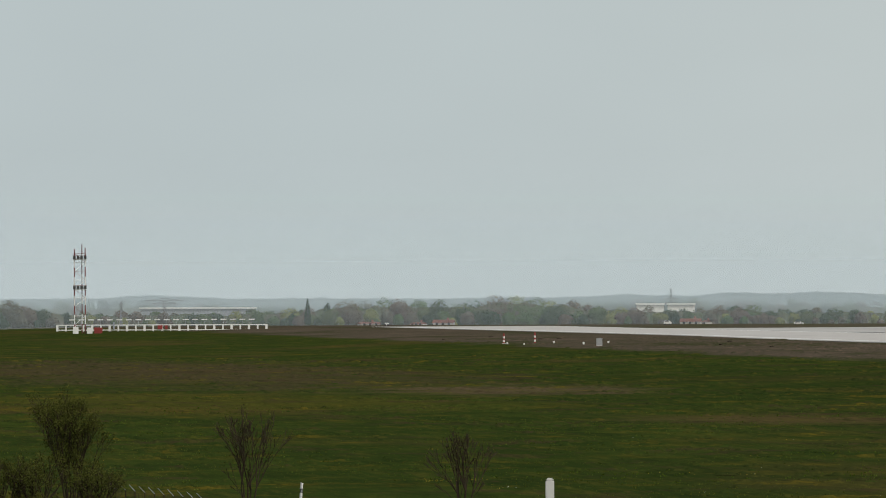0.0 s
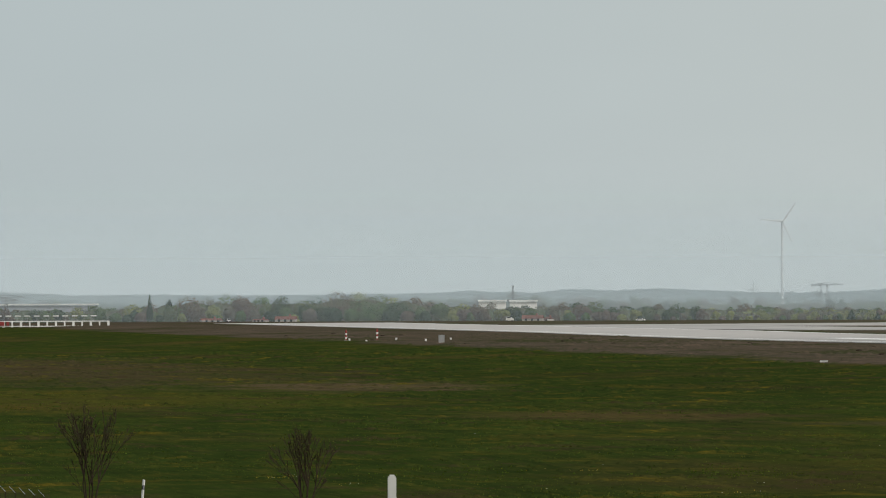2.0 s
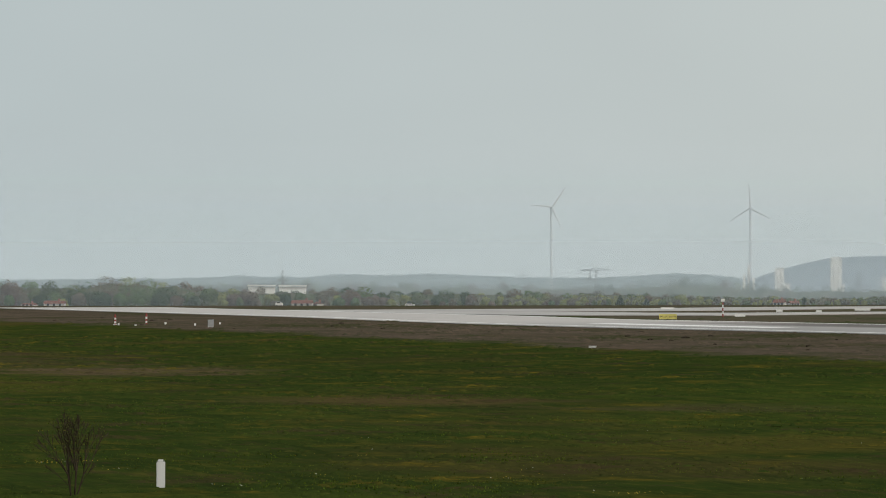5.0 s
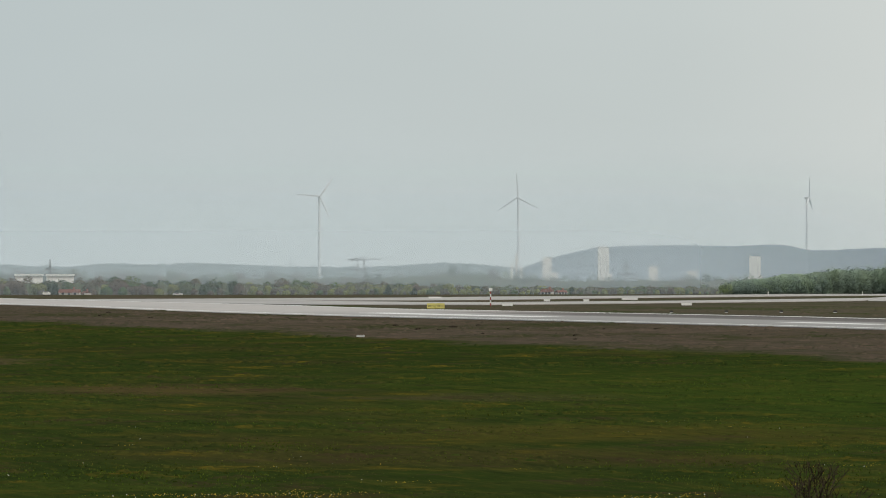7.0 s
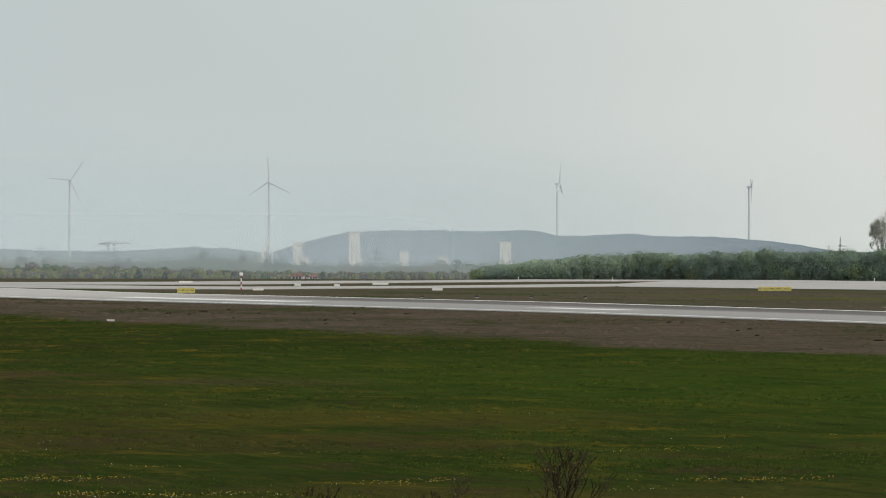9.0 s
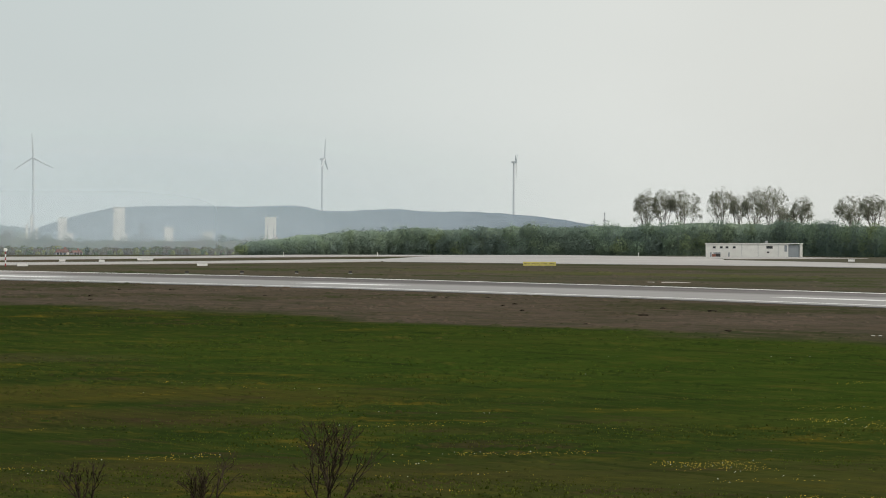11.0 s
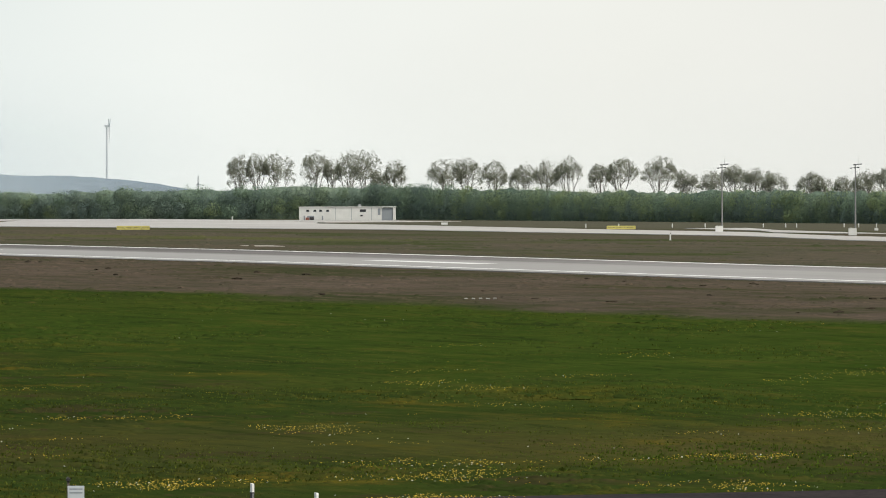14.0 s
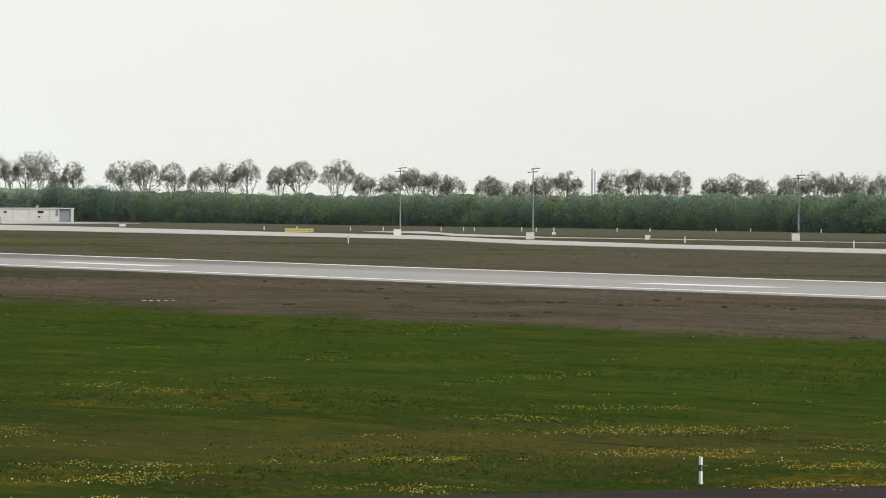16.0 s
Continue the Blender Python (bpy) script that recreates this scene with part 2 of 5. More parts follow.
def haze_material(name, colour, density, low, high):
    """Sheet imitating hazy air: mostly clear, scattering daylight, thinning with height and rightwards."""
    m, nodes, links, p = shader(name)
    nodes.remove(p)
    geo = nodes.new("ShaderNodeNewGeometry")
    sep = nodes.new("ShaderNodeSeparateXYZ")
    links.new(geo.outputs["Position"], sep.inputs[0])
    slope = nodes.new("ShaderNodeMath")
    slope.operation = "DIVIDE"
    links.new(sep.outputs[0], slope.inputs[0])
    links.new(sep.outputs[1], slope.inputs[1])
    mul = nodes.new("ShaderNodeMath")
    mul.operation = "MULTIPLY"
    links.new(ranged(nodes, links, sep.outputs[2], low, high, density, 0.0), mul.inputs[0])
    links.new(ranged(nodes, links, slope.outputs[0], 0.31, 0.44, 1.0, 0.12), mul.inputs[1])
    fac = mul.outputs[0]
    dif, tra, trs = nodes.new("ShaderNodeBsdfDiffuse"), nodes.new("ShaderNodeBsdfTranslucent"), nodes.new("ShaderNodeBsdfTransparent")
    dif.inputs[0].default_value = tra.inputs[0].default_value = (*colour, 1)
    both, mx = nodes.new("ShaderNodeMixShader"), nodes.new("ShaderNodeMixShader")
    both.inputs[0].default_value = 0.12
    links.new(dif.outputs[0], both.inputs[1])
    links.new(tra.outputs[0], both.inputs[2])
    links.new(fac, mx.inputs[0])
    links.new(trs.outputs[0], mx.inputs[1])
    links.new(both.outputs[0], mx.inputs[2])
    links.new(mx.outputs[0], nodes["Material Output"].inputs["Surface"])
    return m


M_GROUND = ground_material()
M_RUNWAY = pavement_material("runway_concrete", (0.225, 0.208, 0.200), (0.195, 0.182, 0.176), 0.45)
M_TAXI = pavement_material("taxiway_concrete", (0.36, 0.33, 0.31), (0.30, 0.28, 0.27), 0.42)
M_ROAD = matte(surface("asphalt", (0.036, 0.032, 0.034), (0.046, 0.040, 0.040), 0.3, 4.0, 0.9, 0, 0.2, 0.3))
M_PAINT = surface("runway_paint", (0.85, 0.85, 0.84), (0.74, 0.73, 0.72), 0.3, 3.0, 0.45, 0, 0.05, 0.2)
# hedge and inner leaf colours are blued to imitate thin haze
M_HEDGE = leafy("spring_leaves", (0.300, 0.370, 0.205), (0.275, 0.350, 0.215), 0.05, 0.5)
# shade of the low front row put into leaf colour; also the dark end
M_HEDGE_DARK = leafy("dark_and_shaded_leaves", (0.205, 0.270, 0.240), (0.215, 0.280, 0.225), 0.05, 0.45)
M_HEDGE_DEEP = leafy("deep_green_leaves", (0.250, 0.335, 0.240), (0.260, 0.330, 0.225), 0.05, 0.5)
M_BUSH = leafy("dark_bush_leaves", (0.075, 0.082, 0.018), (0.052, 0.060, 0.018))
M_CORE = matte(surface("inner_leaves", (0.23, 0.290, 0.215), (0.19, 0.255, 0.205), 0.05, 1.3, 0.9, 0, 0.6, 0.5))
M_LEAF = leafy("sparse_leaves", (0.27, 0.285, 0.225), (0.22, 0.240, 0.185), 0.3, 0.4)
M_BARK = surface("bark", (0.13, 0.115, 0.095), (0.09, 0.080, 0.068), 0.6, 6.0, 0.9, 0, 0.3, 0.3)
M_WOODS = leafy("mixed_woods", (0.115, 0.175, 0.082), (0.135, 0.155, 0.090), 0.06, 0.35)
M_WOODS_PALE = leafy("budding_woods", (0.250, 0.270, 0.105), (0.215, 0.235, 0.100), 0.06, 0.35)
M_WOODS_RED = leafy("russet_woods", (0.180, 0.142, 0.118), (0.150, 0.128, 0.100), 0.06, 0.35)
M_WOODS_CORE = matte(surface("shaded_wood_fill", (0.085, 0.105, 0.070), (0.100, 0.095, 0.075), 0.08, 0.5, 0.9, 0, 0.4, 0.4))
M_WOODS_GREY = leafy("bare_grey_woods", (0.170, 0.155, 0.125), (0.150, 0.148, 0.112), 0.06, 0.35)
M_WOODS_DEEP = leafy("deep_green_woods", (0.060, 0.095, 0.060), (0.072, 0.100, 0.058), 0.06, 0.3)
M_TWIG = matte(surface("dark_twigs", (0.044, 0.033, 0.023), (0.052, 0.042, 0.030), 0.6, 6.0, 0.9, 0, 0.2, 0.3))
# hill and heap colours are paled and blued to imitate distant haze
M_HILL = matte(surface("hazed_hill", (0.12, 0.16, 0.17), (0.10, 0.135, 0.14), 0.02, 0.08, 0.9, 0, 0.0, 0.25))
M_HEAP = matte(surface("hazed_spoil", (0.165, 0.205, 0.25), (0.125, 0.165, 0.200), 0.008, 0.05, 0.9, 0, 0.0, 0.2))
M_WHITE = surface("white_paint", (0.78, 0.78, 0.76), (0.70, 0.70, 0.68), 0.4, 4.0, 0.5, 0, 0.05, 0.12)
M_MAROON = surface("maroon_paint", (0.15, 0.022, 0.020), (0.12, 0.022, 0.020), 0.5, 5.0, 0.5, 0, 0.05, 0.2)
M_RED = surface("red_paint", (0.26, 0.028, 0.024), (0.21, 0.028, 0.024), 0.5, 5.0, 0.5, 0, 0.05, 0.2)
M_BLACK = surface("black_paint", (0.03, 0.03, 0.03), (0.045, 0.04, 0.04), 0.5, 5.0, 0.5, 0, 0.05, 0.2)
M_STEEL = surface("galvanised_steel", (0.42, 0.43, 0.44), (0.34, 0.35, 0.36), 0.5, 5.0, 0.45, 0.6, 0.05, 0.2)
M_MAST = matte(surface("dull_zinc", (0.27, 0.27, 0.27), (0.22, 0.22, 0.22), 0.5, 5.0, 0.6, 0, 0.05, 0.2))
M_GREY = surface("grey_cladding", (0.30, 0.33, 0.36), (0.26, 0.29, 0.32), 0.4, 4.0, 0.6, 0, 0.05, 0.15)
M_YELLOW = surface("yellow_sign", (0.60, 0.53, 0.15), (0.54, 0.48, 0.14), 0.5, 5.0, 0.5, 0, 0.03, 0.15)
M_ROOF = surface("red_roof_tiles", (0.30, 0.105, 0.070), (0.25, 0.095, 0.065), 0.3, 3.0, 0.8, 0, 0.1, 0.25)
M_PLASTER = surface("pale_plaster", (0.40, 0.36, 0.31), (0.35, 0.32, 0.29), 0.2, 2.0, 0.85, 0, 0.1, 0.15)
M_PINE = matte(surface("conifer", (0.030, 0.052, 0.034), (0.038, 0.056, 0.032), 0.05, 0.5, 0.8, 0, 0.0, 0.3, 0.3))
M_CONCRETE = surface("pale_concrete", (0.62, 0.62, 0.60), (0.55, 0.55, 0.54), 0.05, 0.6, 0.8, 0, 0.05, 0.15)
M_GLASS = surface("dark_window", (0.03, 0.035, 0.04), (0.04, 0.045, 0.05), 0.5, 3.0, 0.15, 0, 0.0, 0.2)
M_LATTICE = matte(surface("dull_grey_lattice", (0.21, 0.22, 0.23), (0.18, 0.19, 0.20), 0.1, 1.0, 0.7, 0, 0.0, 0.12))
M_PALE = surface("pale_blue_grey", (0.56, 0.60, 0.64), (0.50, 0.54, 0.57), 0.1, 1.0, 0.7, 0, 0.0, 0.12)
M_TURBINE = surface("grey_turbine_coating", (0.60, 0.62, 0.64), (0.55, 0.57, 0.59), 0.1, 1.0, 0.6, 0, 0.0, 0.1)


# ---- building helpers ----
def mesh_of(bm, name, material=None, smooth=False):
    me = bpy.data.meshes.new(name)
    bm.to_mesh(me)
    bm.free()
    if material:
        me.materials.append(material)
    if smooth:
        for f in me.polygons:
            f.use_smooth = True
    return me


def part(name, bm, material, parent=None, label=""):
    ob = new(name, mesh_of(bm, name, material))
    ob.parent = parent
    return tagged(ob, label)


def raw(name, verts, faces, material):
    me = bpy.data.meshes.new(name)
    me.from_pydata([tuple(v) for v in verts], [], [tuple(f) for f in faces])
    me.materials.append(material)
    return new(name, me)


def box(bm, size, centre, turn=0.0, bevel=0.0):
    m = Matrix.Translation(centre) @ Matrix.Rotation(turn, 4, "Z") @ Matrix.Diagonal((*size, 1))
    r = bmesh.ops.create_cube(bm, size=1.0, matrix=m)
    if bevel:
        edges = list({e for v in r["verts"] for e in v.link_edges})
        bmesh.ops.bevel(bm, geom=edges, offset=bevel, segments=2, affect="EDGES")
    return bm


def rod(bm, a, b, r0, r1=None, sides=6):
    a, b = Vector(a), Vector(b)
    d = b - a
    m = Matrix.Translation((a + b) / 2) @ d.to_track_quat("Z", "Y").to_matrix().to_4x4()
    bmesh.ops.create_cone(bm, cap_ends=True, segments=sides, radius1=r0, radius2=r0 if r1 is None else r1, depth=d.length, matrix=m)
    return bm


def thing(name, x, y, zz, label, category, heading=0.0, group="", kind=""):
    ob = new(name)
    ob.matrix_world = Matrix.Translation((x, y, zz)) @ Matrix.Rotation(-radians(heading), 4, "Z")
    return tagged(ob, label, category, group, kind)


def polar(heading, r):
    return r * math.sin(radians(heading)), r * math.cos(radians(heading))


def smooth(a, b, v):
    s = min(1.0, max(0.0, (v - a) / (b - a)))
    return s * s * (3 - 2 * s)


def swell(x, y):
    """Very shallow rises and dips along the runway, shaped to fit the camera's view."""
    a = math.degrees(math.atan2(x, max(y, 1.0)))
    rise = float(np.interp(a, (8.0, 10.5, 13.5, 14.5, 16.2, 18.0, 19.6, 23.0, 25.5, 28.5, 31.0, 33.3, 38.0), (0.0, -0.1, -0.33, -0.30, -0.08, 0.08, 0.17, 0.08, -0.09, -0.27, -0.30, -0.38, -0.3)))
    rise -= 0.18 * smooth(24, 32, a) * smooth(270, 319, x)
    return rise * smooth(205, 245, x) * (1 - smooth(335, 400, x)) * (1 - smooth(1150, 1290, y))


def height(x, y):
    """Ground height: field below the runway, land beyond falling away along the camera's sightlines."""
    r = math.hypot(x, y)
    zz = -2.0 * (1 - smooth(110, 235, x)) + swell(x, y)
    zz += 8.3 * (1 - smooth(12, 75, r))
    zz -= 0.0048 * max(0.0, r - 1950.0)
    return zz


# ---- ground ----
def build_ground():
    angs = [math.radians(a) for a in
            list(np.arange(0, 2, 0.5)) + list(np.arange(2, 36, 0.16)) + list(np.arange(36, 40, 0.5)) + list(np.arange(40, 352, 6.0)) + list(np.arange(352, 360, 0.5))]
    rads = [3.0]
    while rads[-1] < 4900:
        rads.append(rads[-1] * 1.0075 if 165 < rads[-1] < 620 else rads[-1] * 1.035 + 1)
    verts, faces = [(0, 0, height(0, 0))], []
    na = len(angs)
    for r in rads:
        for a in angs:
            x, y = r * math.sin(a), r * math.cos(a)
            relief = 0.10 * noise.noise((x * 0.06, y * 0.03, 0)) + 0.05 * noise.noise((x * 0.2, y * 0.2, 1)) + 0.035 * noise.noise((x * 0.7, y * 0.7, 2))
            verts.append((x, y, height(x, y) + relief * (1 - smooth(225, 252, x)) * smooth(60, 120, r)))
    for j in range(na):
        faces.append((0, 1 + (j + 1) % na, 1 + j))
    for i in range(len(rads) - 1):
        for j in range(na):
            k = (j + 1) % na
            faces.append((1 + i * na + j, 1 + i * na + k, 1 + (i + 1) * na + k, 1 + (i + 1) * na + j))
    ob = raw("ground", verts, faces, M_GROUND)
    for fpoly in ob.data.polygons:
        fpoly.use_smooth = True
    tagged(ob, "spring meadow with bare brown verges beside the runway", "ground", kind="structure")


build_ground()


# ---- paved surfaces: slabs with real thickness ----
RW0, RW1 = 259.0, 319.4


def deck(x, y):
    """The runway's level: straight from edge to edge and from one 15 m bay to the next."""
    y0 = math.floor(y / 15) * 15
    k, u = (y - y0) / 15, (x - RW0) / (RW1 - RW0)
    a = swell(RW0, y0) * (1 - u) + swell(RW1, y0) * u
    b2 = swell(RW0, y0 + 15) * (1 - u) + swell(RW1, y0 + 15) * u
    return a * (1 - k) + b2 * k


def strip(name, x0, x1, y0, y1, top, thick, material, label, category):
    """A long straight pavement or painted line that follows the fitted rises and dips."""
    verts, faces = [], []
    ys = [y0] + [15.0 * i for i in range(math.ceil(y0 / 15), math.floor(y1 / 15) + 1) if y0 < 15 * i < y1] + [y1]
    n = len(ys) - 1
    for y in ys:
        q0, q1 = deck(x0, y) + top, deck(x1, y) + top
        verts += [(x0, y, q0 - thick), (x0, y, q0), (x1, y, q1), (x1, y, q1 - thick)]
    for i in range(n):
        a, b2 = 4 * i, 4 * i + 4
        faces += [(a + k, a + (k + 1) % 4, b2 + (k + 1) % 4, b2 + k) for k in range(4)]
    faces += [(3, 2, 1, 0), (4 * n, 4 * n + 1, 4 * n + 2, 4 * n + 3)]
    return tagged(raw(name, verts, faces, material), label, category, kind="structure")


def slab(name, outline, top, thick, material, label, category):
    bm = bmesh.new()
    vs = [bm.verts.new((x, y, top)) for x, y in outline]
    f = bm.faces.new(vs)
    r = bmesh.ops.extrude_face_region(bm, geom=[f])
    for v in r["geom"]:
        if isinstance(v, bmesh.types.BMVert):
            v.co.z -= thick
    bmesh.ops.recalc_face_normals(bm, faces=bm.faces[:])
    ob = new(name, mesh_of(bm, name, material))
    return tagged(ob, label, category, kind="structure")


def runway_wear(m):
    """Paler concrete towards the far end, and a rubber-grey lane in the landing area."""
    nodes, links = m.node_tree.nodes, m.node_tree.links
    p = nodes["Principled BSDF"]
    geo, sep = nodes.new("ShaderNodeNewGeometry"), nodes.new("ShaderNodeSeparateXYZ")
    links.new(geo.outputs["Position"], sep.inputs[0])
    streak = noise_node(nodes, links, 0.9, 5.0, (1, 0.012, 1))

    def times(a, b):
        mul = nodes.new("ShaderNodeMath")
        mul.operation = "MULTIPLY"
        links.new(a, mul.inputs[0])
        links.new(b, mul.inputs[1])
        return mul.outputs[0]
    lane = times(ranged(nodes, links, sep.outputs[0], 289.0, 303.0), ranged(nodes, links, sep.outputs[1], 520.0, 760.0, 0.28, 1.0))
    lane = times(lane, ranged(nodes, links, sep.outputs[1], 960.0, 1140.0, 1.0, 0.0))
    lane = times(lane, ranged(nodes, links, streak.outputs[0], 0.30, 0.62, 0.55, 1.0))
    c = p.inputs["Base Color"].links[0].from_socket
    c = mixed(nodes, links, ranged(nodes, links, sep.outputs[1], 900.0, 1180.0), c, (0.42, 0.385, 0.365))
    c = mixed(nodes, links, ranged(nodes, links, streak.outputs[0], 0.52, 0.66, 0.0, 0.35), c, (0.13, 0.12, 0.115))
    c = mixed(nodes, links, lane, c, (0.105, 0.098, 0.098))
    links.new(c, p.inputs["Base Color"])
    links.new(ranged(nodes, links, lane, 0.0, 0.8, 0.45, 0.75), p.inputs["Roughness"])
    links.new(ranged(nodes, links, lane, 0.0, 0.7, 0.4, 0.06), p.inputs["Specular IOR Level"])


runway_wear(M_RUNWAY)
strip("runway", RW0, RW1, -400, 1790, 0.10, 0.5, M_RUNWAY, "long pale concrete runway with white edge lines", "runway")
slab("taxiway", [(440, 560), (460, 690), (472, 785), (486, 860), (520, 963), (534, 1087), (547, 1200), (531, 1309), (515, 1404), (569, 1550), (691, 1812),
                 (733, 1807), (722, 1678), (676, 1534), (648, 1472), (630, 1356), (592, 1176), (575, 1066), (538, 960), (513, 852), (506, 771), (490, 640), (478, 560)],
     0.12, 0.5, M_TAXI, "pale concrete taxiway running beyond the runway", "taxiway")
slab("taxiway_exit_1", [(319, 1368), (333, 1302), (367, 1277), (400, 1303), (434, 1333), (490, 1383), (517, 1412), (571, 1550), (535, 1512), (500, 1468), (464, 1427),
                        (403, 1386), (384, 1400), (373, 1481), (319, 1500)], 0.14, 0.5, M_TAXI, "pale concrete exit curving off the runway", "taxiway")
slab("taxiway_exit_2", [(319, 1498), (372, 1484), (407, 1486), (438, 1506), (480, 1560), (525, 1612), (609, 1700), (660, 1722), (702, 1812), (640, 1835),
                        (567, 1744), (493, 1696), (448, 1640), (407, 1621), (356, 1597), (319, 1590)], 0.13, 0.5, M_TAXI, "second pale concrete exit beyond the runway", "taxiway")
slab("taxiway_spur", [(677, 1530), (721, 1680), (748, 1655), (738, 1560)], 0.15, 0.5, M_TAXI, "short concrete spur in front of the white building", "taxiway")
slab("service_road", [(630, 1200), (603, 1110), (578, 1058), (572, 1020), (578, 974), (580, 890), (586, 890), (586, 974), (584, 1020), (594, 1055), (614, 1122), (648, 1200)], 0.10, 0.4, M_TAXI,
     "narrow pale service road beyond the taxiway", "road")
slab("perimeter_road", [(40, 171), (89.5, 162.8), (107, 161.6), (135, 158), (135, 147), (100, 153), (40, 160)], -1.88, 0.3, M_ROAD,
     "narrow dark asphalt perimeter road below the meadow", "road")
slab("gravel_patch", [(346, 812), (351, 810), (354, 822), (349, 824)], 0.12, 0.2, M_PLASTER, "small pale gravel patch in the infield", "gravel")
# painted markings, a thin layer on the concrete
for name, x0, x1, y0, y1 in (("edge_line", 264.4, 266.2, -400, 1780), ("edge_line", 316.6, 319.0, -400, 1780),
                             ("touchdown_mark", 281.5, 285.5, 452, 478), ("touchdown_mark", 283.0, 287.0, 596, 628),
                             ("touchdown_mark", 282.0, 287.0, 770, 812), ("touchdown_mark", 279.0, 286.0, 940, 1066),
                             ("touchdown_mark", 283.0, 287.0, 275, 305)):
    strip(name, x0, x1, y0, y1, 0.115, 0.012, M_PAINT, "white painted marking on the runway", "marking")


# ---- hedge belt and tree row ----
def scatter_leaves(rng, verts, faces, centre, radii, count, size, flat=0.0):
    cx, cy, cz = centre
    for _ in range(count):
        u, v = rng.uniform(0, 2 * math.pi), math.acos(rng.uniform(-1, 1))
        k = rng.uniform(0.55, 1.03)
        p = Vector((cx + radii[0] * k * math.sin(v) * math.cos(u), cy + radii[1] * k * math.sin(v) * math.sin(u), cz + radii[2] * k * math.cos(v)))
        s = size * rng.uniform(0.6, 1.4)
        d1 = Vector((rng.gauss(0, 1), rng.gauss(0, 1), rng.gauss(0, 1))).normalized()
        d2 = d1.orthogonal().normalized()
        n = len(verts)
        verts += [p + d1 * s, p + d2 * s * 0.6, p - d1 * s, p - d2 * s * 0.6]
        faces.append((n, n + 1, n + 2, n + 3))


HEDGE_LINE = [(620, 1838), (690, 1875), (790, 1745), (782, 1330), (752, 1120), (735, 880)]


def along(line, step):
    out = []
    for (x0, y0), (x1, y1) in zip(line[:-1], line[1:]):
        n = max(1, int(math.hypot(x1 - x0, y1 - y0) / step))
        out += [(x0 + (x1 - x0) * i / n, y0 + (y1 - y0) * i / n) for i in range(n)]
    return out + [line[-1]]


def dome_leaves(rng, verts, faces, centre, radii, count, size, loose=0.3):
    """Leaf sprays over a lumpy rounded crown, thickest towards its outside."""
    seed = rng.uniform(0, 90)
    for _ in range(count):
        u, v = rng.uniform(0, 2 * math.pi), rng.uniform(-0.75, 1)
        q = math.sqrt(1 - v * v)
        d = Vector((q * math.cos(u), q * math.sin(u), v))
        k = (1 + 0.28 * noise.noise((d.x * 2.3 + seed, d.y * 2.3, d.z * 2.3))) * rng.uniform(0.55, 1.0) ** 0.5
        c = Vector(centre) + Vector((d.x * radii[0], d.y * radii[1], d.z * radii[2])) * k
        a = (d + Vector((rng.gauss(0, loose), rng.gauss(0, loose), rng.gauss(0, loose)))).orthogonal().normalized()
        b2 = a.cross(d + Vector((rng.gauss(0, loose), rng.gauss(0, loose), rng.gauss(0, loose)))).normalized()
        s = size * rng.uniform(0.6, 1.3)
        n = len(verts)
        verts += [tuple(c - a * s), tuple(c + b2 * s * 0.6), tuple(c + a * s), tuple(c - b2 * s * 0.6)]
        faces.append((n, n + 1, n + 2, n + 3))


